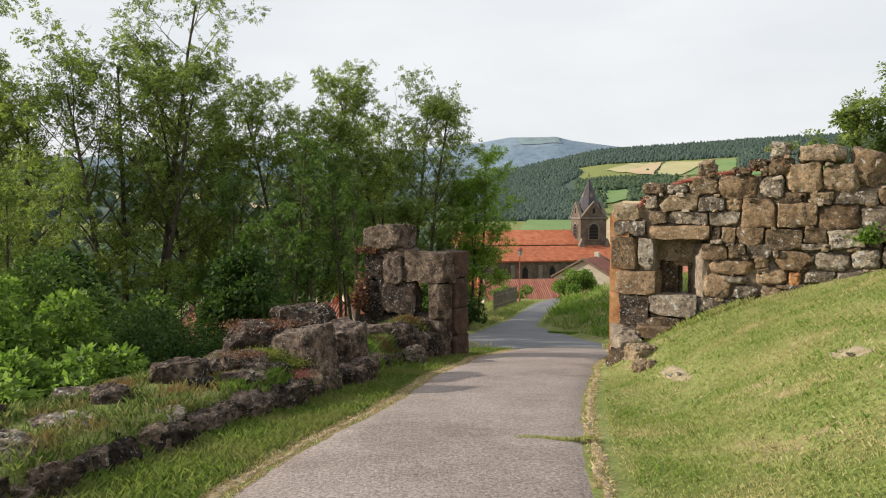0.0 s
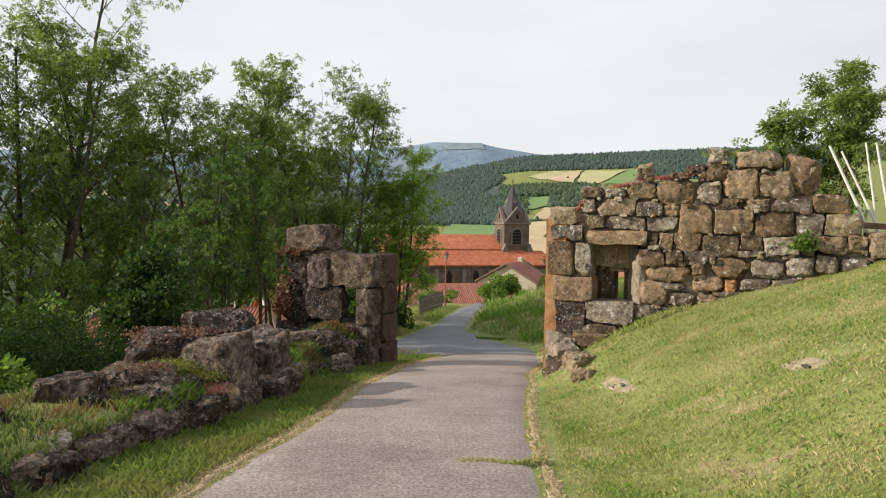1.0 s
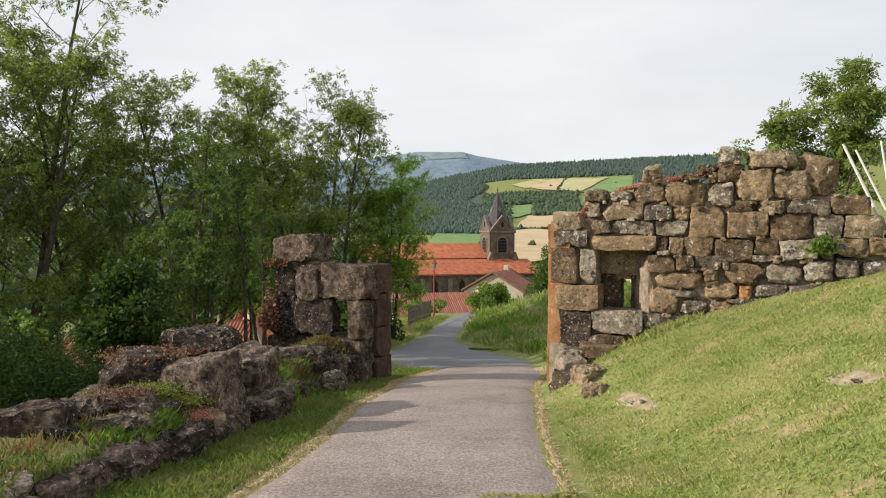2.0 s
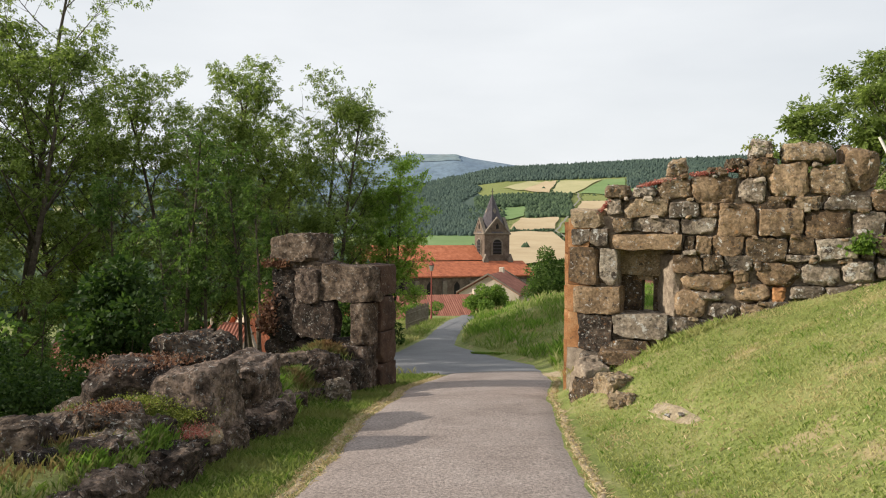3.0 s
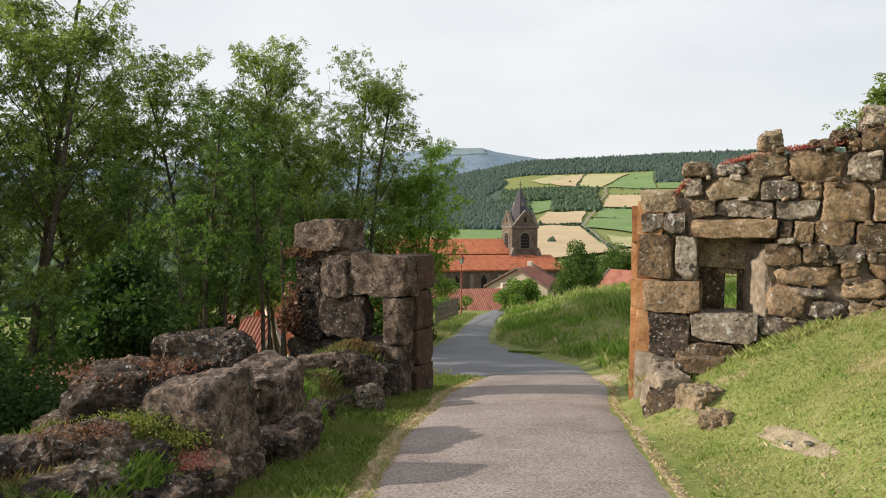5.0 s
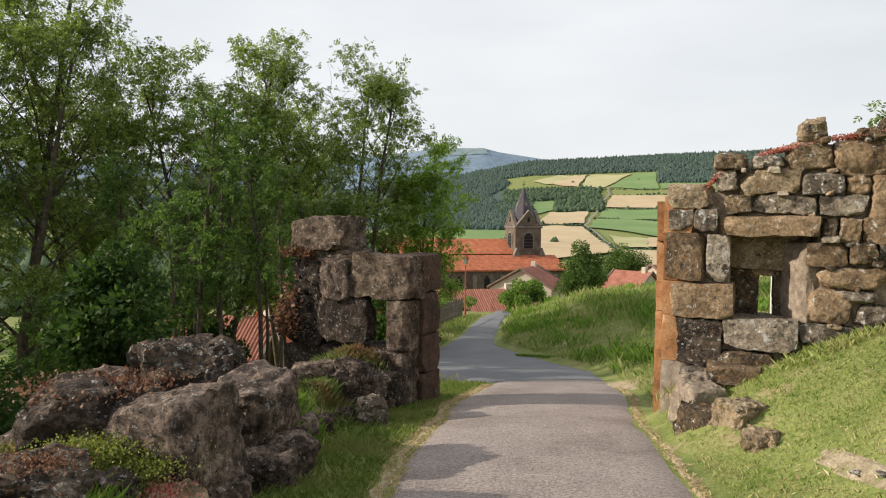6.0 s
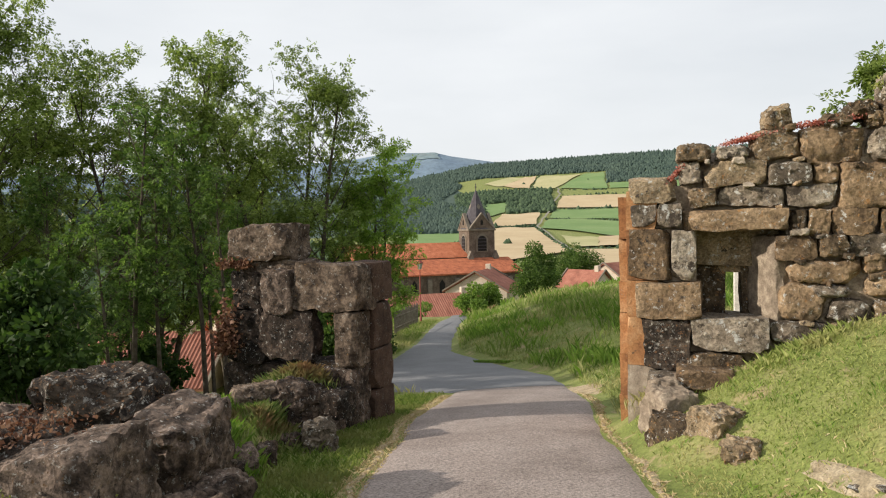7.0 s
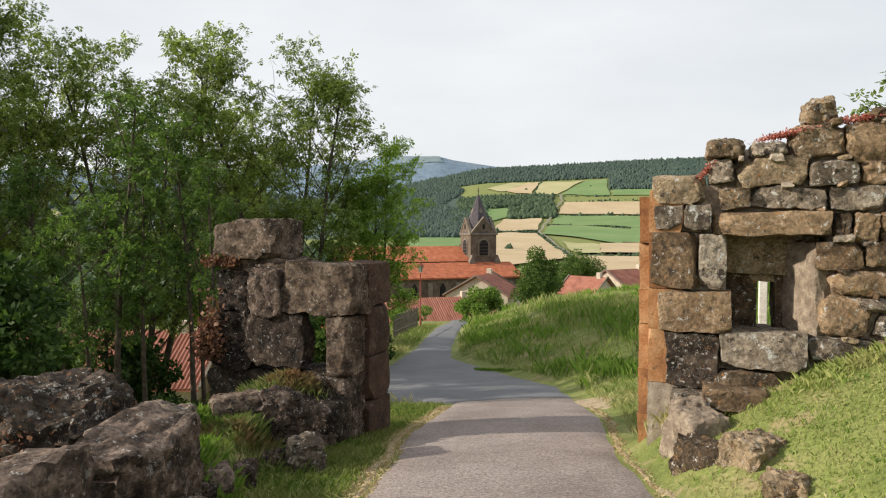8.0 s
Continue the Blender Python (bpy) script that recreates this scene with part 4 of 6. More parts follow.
# ---- trees ----
def tree_meshes(seed, tall, spread, leaves, bare=0.25, stems=1, leaf=0.13, clump=0.5):
    """Bark and foliage of a broad-leaved tree standing at the origin: limbs shorten towards the top and end in tufts of compound leaves."""
    rs = random.Random(seed)
    bv, bf, tips = [], [], []

    def limb(p, dirn, length, rad, depth):
        n = (9, 5, 3)[depth]
        pts, r = [p.copy()], [rad]
        d = dirn.normalized()
        q = p.copy()
        sway = (0.07, 0.16, 0.22)[depth]
        for k in range(n):
            d = (d + Vector((rs.uniform(-sway, sway), rs.uniform(-sway, sway), rs.uniform(0.0, 0.12)))).normalized()
            q = q + d * (length / n)
            pts.append(q.copy())
            r.append(rad * (1 - 0.8 * (k + 1) / n))
        v, f = tube(pts, r, (7, 5, 3)[depth])
        o = len(bv)
        bv.extend(v)
        bf.extend([tuple(i + o for i in x) for x in f])
        if depth == 2:
            tips.extend(pts[2:])
            return
        tips.extend(pts[-2:])
        kids = (17, 7)[depth]
        for c in range(kids):
            t = bare + (0.97 - bare) * (c + rs.random()) / kids if depth == 0 else 0.35 + 0.62 * (c + rs.random()) / kids
            i = min(n - 1, int(t * n))
            at = pts[i].lerp(pts[i + 1], t * n - i)
            g = c * 2.4 + rs.uniform(-0.5, 0.5)
            if depth == 0:
                u = (t - bare) / (1 - bare)
                ln = spread * (0.42 + 0.62 * math.sin(math.pi * (0.15 + 0.72 * u))) * rs.uniform(0.6, 1.2)
                nd = Vector((math.cos(g), math.sin(g), rs.uniform(0.45, 0.95) + 0.6 * u))
            else:
                ln = length * rs.uniform(0.3, 0.5)
                nd = d * 0.5 + Vector((math.cos(g), math.sin(g), rs.uniform(-0.1, 0.7))) * 0.8
            limb(at, nd.normalized(), ln, max(0.012, r[i] * (0.42 if depth == 0 else 0.5)), depth + 1)

    for sidx in range(stems):
        g = 2 * math.pi * sidx / max(1, stems) + rs.random()
        out = 0.17 if stems > 1 else 0.02
        limb(Vector((0.3 * math.cos(g), 0.3 * math.sin(g), 0)) if stems > 1 else Vector(), Vector((out * math.cos(g), out * math.sin(g), 1)), tall * (1 if sidx == 0 else rs.uniform(0.72, 0.94)), 0.0105 * tall, 0)
    ns = np.random.RandomState(seed + 5)
    tp = np.array([tuple(t) for t in tips])
    tp = tp[ns.permutation(len(tp))[: max(40, leaves // 13)]]
    size = clump * ns.uniform(0.45, 1.3, len(tp))
    w = size ** 2
    pick = ns.choice(len(tp), leaves, p=w / w.sum())
    d = ns.normal(0, 1, (leaves, 3))
    d /= np.linalg.norm(d, axis=1)[:, None]
    base = tp[pick] + d * (ns.uniform(0, 1, leaves) ** 0.6 * size[pick])[:, None] * (1.0, 1.0, 0.62)
    ax = d * 0.8 + ns.normal(0, 0.55, (leaves, 3)) + (0, 0, -0.3)
    ax /= np.linalg.norm(ax, axis=1)[:, None]
    side = np.cross(ax, np.array((0, 0, 1.0)) + ns.normal(0, 0.45, (leaves, 3)))
    side /= np.linalg.norm(side, axis=1)[:, None] + 1e-6
    verts = []
    for k in range(5):
        along = (k // 2) * 0.5 * leaf
        sg = 0 if k == 4 else (1 if k % 2 else -1)
        root = base + ax * along
        dirn = ax * (1.0 if sg == 0 else 0.6) + side * sg * 0.85 + np.array((0, 0, -0.12))
        dirn /= np.linalg.norm(dirn, axis=1)[:, None]
        wid = np.cross(dirn, np.cross(side, ax))
        wid /= np.linalg.norm(wid, axis=1)[:, None] + 1e-6
        ln = leaf * ns.uniform(0.75, 1.25, leaves)[:, None]
        verts.append(np.stack((root, root + dirn * ln * 0.5 + wid * ln * 0.23, root + dirn * ln, root + dirn * ln * 0.5 - wid * ln * 0.23), 1))
    v = np.concatenate(verts).reshape(-1, 3)
    f = np.arange(len(v)).reshape(-1, 4)
    return (np.array([tuple(x) for x in bv]), np.array(bf)), (v, f)


def tree(x, y, zbase, meshes, mat, label, turn, scale=1.0, group="", name="tree"):
    (bv, bf), (lv, lf) = meshes
    root = thing(name, pose(x, y, zbase, 0, 0, turn) @ Matrix.Diagonal((scale, scale, scale, 1)), label, "tree", group)
    part("trunk", mesh_from("trunk", bv, bf, M_BARK, True), None, root)
    part("crown", mesh_from("crown", lv, lf, mat), None, root)
    return root


def copied(ob, x, y, z, turn, scale=1.0, label=""):
    ob2 = copy_thing(ob, pose(x, y, z, 0, 0, turn))
    ob2.scale = (scale, scale, scale)
    if label:
        ob2["label"] = label
    return ob2


ASH = "slender ash tree with feathery leaves below the wall"
GROUP = "trees below the wall"
tree_a = tree(-6.9, 32.0, -6.6, tree_meshes(1, 13.8, 2.9, 10500, 0.27, 4, 0.128, 0.44), M_LEAF_ASH, ASH, 0, 1, GROUP)
tree_b = tree(-12.0, 27.0, -7.0, tree_meshes(2, 17.6, 3.4, 11500, 0.27, 4, 0.128, 0.44), M_LEAF_ASH, "tall ash tree with several stems and airy crown", 40, 1, GROUP)
tree_c = tree(-1.6, 32.0, -6.0, tree_meshes(3, 13.4, 2.7, 8800, 0.27, 3, 0.128, 0.44), M_LEAF_ASH, ASH, 165, 1, GROUP)
copied(tree_b, -17.8, 28.5, -7.0, 150, 0.98)
copied(tree_a, -10.3, 32.0, -6.9, 200, 1.06)
copied(tree_a, -4.4, 37.5, -7.2, 100, 0.97)
copied(tree_b, -22.5, 31.0, -7.5, 250, 0.95)
copied(tree_c, -13.4, 20.5, -6.0, 60, 0.64)
# Unseen tree beyond the left edge, added to shade the thicket.
copied(tree_c, -11.0, 13.4, -4.6, 70, 0.48)
tree(1.3, 33.0, -5.2, tree_meshes(4, 9.2, 1.9, 5000, 0.3, 3, 0.13, 0.4), M_LEAF_YOUNG, "young light green ash tree beside the lane", 0, 1, GROUP)
# thin saplings between the trees, their shade put into a darker leaf
sapling = tree(-7.6, 25.0, -5.9, tree_meshes(6, 8.5, 1.0, 620, 0.45, 1, 0.12, 0.4), M_LEAF_LIME, "thin sapling with few leaves below the wall", 0, 1, "saplings below the wall")
for k in range(9):
    sx = -2.6 - 1.15 * k
    sy = 24.0 + 3.2 * math.sin(k * 2.3)
    copied(sapling, sx, sy, h1(sx, sy) - 0.1, 57 * k, 0.62 + 0.25 * ((k * 0.618) % 1))
for k in range(6):
    sx = -2.9 - 0.62 * k
    sy = 22.6 + 1.2 * math.sin(k * 1.9)
    copied(sapling, sx, sy, h1(sx, sy) - 0.1, 83 * k, 0.7 + 0.3 * ((k * 0.618) % 1))
# right of the wall
tree(10.7, 16.6, 0.3, tree_meshes(8, 4.8, 0.9, 4600, 0.12, 3, 0.11, 0.3), M_LEAF_ASH, "bushy young ash tree behind the ruined wall", 20, 1)


def shrub(x, y, z, rx, ry_, rz_, n, mat, seed, label, leaf=0.09, name="shrub", tufts=32, puff=1.25):
    """Many small leaves and stems in uneven lumps."""
    rs = np.random.RandomState(seed)
    lumps = rs.normal(0, 1, (tufts, 3))
    lumps /= np.linalg.norm(lumps, axis=1)[:, None]
    lumps = lumps * rs.uniform(0.35, 1.0, (tufts, 1)) * (rx * 0.85, ry_ * 0.85, rz_ * 0.75) + (0, 0, rz_ * 0.72)
    lumps[:, 2] = np.clip(lumps[:, 2], rz_ * 0.1, rz_ * 1.45)
    big = rs.uniform(0.6, 1.3, tufts)
    pick = rs.choice(tufts, n, p=big ** 2 / (big ** 2).sum())
    d = rs.normal(0, 1, (n, 3))
    d /= np.linalg.norm(d, axis=1)[:, None]
    rad = puff / math.sqrt(tufts) * (rx * ry_ * rz_) ** (1 / 3)
    p = lumps[pick] + d * (rs.uniform(0.25, 1.0, n) ** 0.5 * rad * big[pick])[:, None] * (1.1, 1.1, 0.8)
    p[:, 2] = np.abs(p[:, 2])
    a = d + rs.normal(0, 0.6, (n, 3)) + (0, 0, -0.3)
    a /= np.linalg.norm(a, axis=1)[:, None]
    b = np.cross(a, rs.normal(0, 1, (n, 3)))
    b /= np.linalg.norm(b, axis=1)[:, None]
    ln = leaf * rs.uniform(0.7, 1.4, n)[:, None]
    v = np.stack((p, p + a * ln * 0.5 + b * ln * 0.3, p + a * ln, p + a * ln * 0.5 - b * ln * 0.3), 1).reshape(-1, 3)
    root = thing(name, pose(x, y, z), label, "shrub")
    part("foliage", mesh_from("foliage", v, np.arange(len(v)).reshape(-1, 4), mat), None, root)
    sv, sf = [], []
    for k in range(min(20, tufts)):
        t = lumps[k]
        vv, ff = tube([(0, 0, -0.2), tuple(t * 0.5 + rs.normal(0, 0.05, 3)), tuple(t)], [0.02, 0.014, 0.006], 4)
        o = len(sv)
        sv.extend([tuple(q) for q in vv])
        sf.extend([tuple(i + o for i in q) for q in ff])
    part("stems", mesh_from("stems", sv, sf, M_BARK, True), None, root)
    return root


# Behind the low wall, leaf tones also stand for sun and tree shade.
shrub(-5.6, 9.3, -1.9, 1.6, 1.3, 1.15, 10000, M_LEAF_BRIGHT, 21, "bright green elder shrub behind the low wall", 0.11)
shrub(-7.4, 11.4, -2.6, 2.0, 1.6, 2.2, 13000, M_LEAF_BRIGHT, 22, "leafy shrub behind the low wall", 0.12)
shrub(-5.6, 13.2, -2.6, 1.7, 1.5, 1.7, 15000, M_LEAF_DARK, 23, "dark leafy shrub behind the low wall", 0.065, tufts=46)
shrub(-8.2, 15.5, -3.6, 2.4, 2.0, 2.8, 13000, M_LEAF_LIME, 24, "dark leafy thicket below the wall", 0.13)
shrub(-4.6, 22.5, -5.2, 2.4, 1.8, 1.7, 8000, M_LEAF_DARK, 25, "dark leafy thicket below the wall", 0.13)
shrub(-9.8, 21.5, -5.2, 2.6, 2.2, 2.4, 9000, M_LEAF_DARK, 26, "dark leafy thicket below the wall", 0.14)
shrub(-4.9, 16.9, -3.2, 1.1, 1.1, 3.3, 10000, M_LEAF_DARK, 34, "tall dark thicket beside the gate pier", 0.12)
shrub(-7.6, 27.0, -6.6, 2.4, 1.6, 2.0, 7000, M_LEAF_DARK, 31, "dark undergrowth below the trees", 0.14)
shrub(-3.4, 27.6, -6.2, 2.2, 1.6, 1.7, 7000, M_LEAF_DARK, 32, "dark undergrowth below the trees", 0.14)
shrub(-11.6, 25.5, -6.5, 2.4, 1.6, 2.2, 7000, M_LEAF_DARK, 33, "dark undergrowth below the trees", 0.14)
shrub(-6.9, 23.6, -5.3, 2.0, 1.5, 3.0, 9000, M_LEAF_DARK, 35, "tall dark undergrowth below the trees", 0.14)
shrub(-9.6, 17.6, -4.0, 2.0, 1.6, 3.2, 9000, M_LEAF_DARK, 36, "tall dark undergrowth below the wall", 0.14)
shrub(-5.3, 25.8, -5.4, 1.5, 1.3, 2.5, 6000, M_LEAF_DARK, 37, "tall dark undergrowth below the trees", 0.14)
shrub(-0.5, 21.2, -2.6, 0.7, 0.8, 1.45, 5500, M_LEAF_LIME, 38, "green bush behind the gate pier", 0.1)
shrub(0.6, 27.5, -3.6, 1.1, 1.1, 1.4, 6000, M_LEAF_DARK, 27, "dark bush beside the lane", 0.1)
shrub(-4.6, 6.6, -1.2, 1.0, 1.2, 0.7, 6000, M_LEAF_BRIGHT, 28, "bright green nettles behind the low wall", 0.1)
shrub(10.0, 50.0, -5.6, 2.2, 1.6, 1.9, 11000, M_LEAF_BRIGHT, 29, "light green bush where the lane bends", 0.15)
shrub(5.5, 55.0, -6.0, 2.0, 1.5, 1.2, 4000, M_LEAF_BRIGHT, 30, "light green hedge at the lane's end", 0.16)

# ---- village ----
CH = pose(27.7, 131.0, -13.0, 0, 0, 10)
church = thing("church", CH, "dark stone church with orange tile roofs and a slated spire", "church")
# tower, 5.6 m square, with belfry openings, gables and spire
part("tower", box(-2.55, 2.55, -2.55, 2.55, 0, 13.2, 0.05), M_CHURCH, church)
part("cornice", box(-2.75, 2.75, -2.75, 2.75, 13.0, 13.35, 0.05), M_CHURCH_PALE, church)
for turn in (0, 90, 180, 270):
    face = pose(0, 0, 0, 0, 0, turn)
    part("gable", prism([(-2.45, 0), (2.45, 0), (0, 2.8)], 0.5), M_CHURCH, church).matrix_basis = face @ Matrix.Translation((0, -2.6, 13.3))
    part("coping", prism([(-2.7, -0.1), (-2.45, -0.1), (0, 2.72), (2.45, -0.1), (2.7, -0.1), (0, 3.05)], 0.62), M_CHURCH_PALE, church).matrix_basis = face @ Matrix.Translation((0, -2.7, 13.3))
    part("gable_window", prism([(-0.25, 0.8), (0.25, 0.8), (0.25, 1.4), (0, 1.8), (-0.25, 1.4)], 0.1), M_VOID, church).matrix_basis = face @ Matrix.Translation((0, -2.68, 13.3))
    arch = [(math.cos(a), math.sin(a)) for a in np.linspace(0.15, math.pi - 0.15, 9)]
    part("belfry_surround", prism([(-1.15, -0.15), (1.15, -0.15), (1.15, 2.0)] + [(1.15 * a, 2.0 + 1.15 * b) for a, b in arch] + [(-1.15, 2.0)], 0.16), M_CHURCH_PALE, church).matrix_basis = face @ Matrix.Translation((0, -2.65, 9.3))
    part("belfry_opening", prism([(-0.85, 0), (0.85, 0), (0.85, 1.95)] + [(0.85 * a, 1.95 + 0.85 * b) for a, b in arch] + [(-0.85, 1.95)], 0.14), M_VOID, church).matrix_basis = face @ Matrix.Translation((0, -2.71, 9.3))
    for k in range(4):
        part("louvre", box(-0.82, 0.82, 0, 0.16, 0, 0.12), M_SLATE, church).matrix_basis = face @ Matrix.Translation((0, -2.78, 9.7 + 0.6 * k))
bm = bmesh.new()
ring = [bm.verts.new((2.95 * math.cos(a), 2.95 * math.sin(a), 13.2)) for a in (radians(22.5 + 45 * k) for k in range(8))]
apex = bm.verts.new((0, 0, 20.8))
for k in range(8):
    bm.faces.new((ring[k], ring[(k + 1) % 8], apex))
bm.faces.new(ring[::-1])
part("spire", bm, M_SLATE, church)
for turn in (0, 90, 180, 270):
    part("spire_diamond", prism([(0, -0.6), (0.4, 0), (0, 0.6), (-0.4, 0)], 0.12), M_CHURCH_PALE, church).matrix_basis = pose(0, 0, 0, 0, 0, turn) @ Matrix.Translation((0, -1.22, 17.5)) @ pose(0, 0, 0, -20)
part("cross", box(-0.05, 0.05, -0.05, 0.05, 20.4, 21.8), M_SLATE, church)
part("cross", box(-0.3, 0.3, -0.04, 0.04, 21.1, 21.2), M_SLATE, church)
for sx in (-2.5, 2.5):
    part("pinnacle", prism([(sx - 0.5, 6.6), (sx + 0.5, 6.6), (sx + 0.5, 8.2), (sx, 9.4), (sx - 0.5, 8.2)], 0.9), M_CHURCH_PALE, church).location.y = -3.4
# nave behind, aisle before it
part("nave_wall", box(-26, -2.4, -1.5, 6.5, 0, 8.5), M_CHURCH, church)
part("nave_roof", prism([(0, 8.5), (4.6, 10.9), (9.2, 8.5), (9.2, 8.3), (-0.3, 8.25)], 23.6), M_ROOF, church).matrix_basis = pose(-2.4, -2.0, 0, 0, 0, 90)
part("aisle_wall", box(-26, 4.8, -8.4, -2.6, 0, 5.9), M_CHURCH, church)
part("aisle_roof", prism([(0, 5.85), (6.2, 8.1), (6.2, 7.85), (0, 5.6)], 31.2), M_ROOF, church).matrix_basis = pose(5.2, -8.9, 0, 0, 0, 90)
for k, sx in enumerate((-20, -15, -10, -5, 0.0)):
    part("aisle_window", prism([(sx - 0.5, 2.6), (sx + 0.5, 2.6), (sx + 0.5, 4.2), (sx, 4.9), (sx - 0.5, 4.2)], 0.12), M_VOID, church).location.y = -8.46
    part("buttress", box(sx + 2.2, sx + 3.0, -9.1, -8.3, 0, 5.0, 0.05), M_CHURCH_PALE, church)
part("end_buttress", box(4.7, 5.9, -8.0, -6.4, 0, 5.2, 0.05), M_CHURCH, church)


def tiled_house(x, y, z, turn, wid, deep, eave, rise, label, roof, wall=M_RENDER, verge=True, rows=0, windows=(), seed=0):
    """Gabled house: ridge along its width, with tile rolls where they can be told apart."""
    root = thing("house", pose(x, y, z, 0, 0, turn), label, "house", "village houses")
    body = prism([(-deep / 2, 0), (deep / 2, 0), (deep / 2, eave), (0, eave + rise), (-deep / 2, eave)], wid)
    part("wall", body, wall, root).matrix_basis = pose(wid / 2, 0, 0, 0, 0, 90)
    o = 0.35
    k = rise / (deep / 2)
    rp = prism([(-deep / 2 - o, eave - o * k + 0.06), (0, eave + rise + 0.06), (deep / 2 + o, eave - o * k + 0.06), (deep / 2 + o, eave - o * k + 0.22), (0, eave + rise + 0.24), (-deep / 2 - o, eave - o * k + 0.22)], wid + 2 * o)
    rf = part("roof", rp, roof, root)
    rf.matrix_basis = pose(wid / 2 + o, 0, 0, 0, 0, 90)
    if verge:
        for sx in (-wid / 2 - o - 0.12, wid / 2 + o - 0.06):
            vp = prism([(-deep / 2 - o, eave - o * k + 0.2), (0, eave + rise + 0.2), (deep / 2 + o, eave - o * k + 0.2), (deep / 2 + o, eave - o * k + 0.4), (0, eave + rise + 0.44), (-deep / 2 - o, eave - o * k + 0.4)], 0.18)
            part("verge", vp, M_CHURCH_PALE, root).matrix_basis = pose(sx + 0.18, 0, 0, 0, 0, 90)
    if rows:
        sl = math.hypot(deep / 2 + o, k * (deep / 2 + o))
        ang = math.atan2(rise, deep / 2)
        n = int((wid + 2 * o) / rows)
        v0, f0 = tube([(0, 0, 0), (0, sl, 0)], [rows * 0.36, rows * 0.36], 6)
        roll = mesh_from("tile_roll", [tuple(q) for q in v0], f0, roof, True)
        for i in range(n):
            t = part("tile_roll", roll, None, rf)
            t.matrix_basis = rf.matrix_basis.inverted() @ pose(-wid / 2 - o + rows * (i + 0.5), -deep / 2 - o, eave - o * k + 0.2, math.degrees(ang), 0, 0)
    for wx, wz in windows:
        wnd = part("window", box(wx - 0.5, wx + 0.5, -deep / 2 - 0.06, -deep / 2 + 0.02, wz - 0.7, wz + 0.7), M_CHURCH_PALE, root)
        part("pane", box(wx - 0.38, wx + 0.38, -deep / 2 - 0.09, -deep / 2 - 0.03, wz - 0.58, wz + 0.58), M_VOID, wnd)
    ch = part("chimney", box(wid * 0.28, wid * 0.28 + 0.7, -0.35, 0.35, eave + rise - 0.6, eave + rise + 0.9, 0.04), M_RENDER, root)
    return root


tiled_house(12.0, 88, -13.4, 8, 14.5, 11, 3.2, 2.8, "village house with an orange tile roof", M_ROOF_OLD, rows=0.28)
tiled_house(22.6, 104, -13.2, 62, 9, 9, 4.9, 2.6, "cream gabled house with a faded tile roof", M_ROOF_OLD, windows=((0, 3.4),))
tiled_house(46.5, 108, -11.4, 25, 9, 8, 3.6, 2.4, "low village house with a red tile roof", M_ROOF_OLD)
tiled_house(38.5, 104, -11.4, -55, 6, 6, 3.0, 2.2, "low village house with a red tile roof", M_ROOF_OLD)
tiled_house(-13.5, 55, -11.8, -12, 13, 9, 3.3, 2.6, "village house with a faded red tile roof below the trees", M_ROOF_OLD, rows=0.26, windows=((-3, 2.0), (2, 2.0)))
tiled_house(-3.5, 56, -10.8, 22, 9, 10, 3.4, 3.2, "village house with an orange tile roof below the trees", M_ROOF, rows=0.26, windows=((-2, 2.0), (2, 2.0)))
tiled_house(-2.0, 78, -12.6, -5, 12, 9, 3.8, 2.8, "village house with an orange tile roof", M_ROOF, rows=0.42)
tiled_house(-40, 66, -12, -20, 12, 9, 3.6, 2.8, "village house with a faded red tile roof", M_ROOF_OLD)

# street lamp where the lane bends
lamp = thing("street_lamp", pose(5.15, 46.0, -4.75), "rust red street lamp with a glass lantern", "lamp")
v, f = tube([(0, 0, 0), (0, 0, 0.5), (0, 0, 0.52), (0, 0, 3.3)], [0.075, 0.075, 0.045, 0.035], 10)
part("post", mesh_from("post", [tuple(q) for q in v], f, M_IRON, True), None, lamp)
bm = bmesh.new()
bmesh.ops.create_cone(bm, cap_ends=True, segments=6, radius1=0.1, radius2=0.19, depth=0.36, matrix=Matrix.Translation((0, 0, 3.52)))
part("lantern", bm, M_GLASS, lamp)
bm = bmesh.new()
bmesh.ops.create_cone(bm, cap_ends=True, segments=6, radius1=0.24, radius2=0.04, depth=0.2, matrix=Matrix.Translation((0, 0, 3.81)))
part("cap", bm, M_IRON, lamp)

# paling fence on the bank by the lamp
fence = thing("fence", pose(3.0, 40.0, -4.6), "grey weathered paling fence beside the lane", "fence")
for k in range(16):
    x = 0.0 + 0.12 * k
    y = 0.33 * k
    zz = h1(3.0 + x, 40 + y) + 4.6
    part("paling", box(x - 0.05, x + 0.05, y - 0.015, y + 0.015, zz, zz + 1.15 + 0.06 * math.sin(3 * k)), M_FENCE, fence)
for zz in (0.35, 0.9):
    v, f = tube([(0.02, 0.05, h1(3, 40) + 4.6 + zz), (1.82, 5.0, h1(4.8, 45) + 4.6 + zz)], [0.03, 0.03], 4)
    part("rail", mesh_from("rail", [tuple(q) for q in v], f, M_FENCE), None, fence)

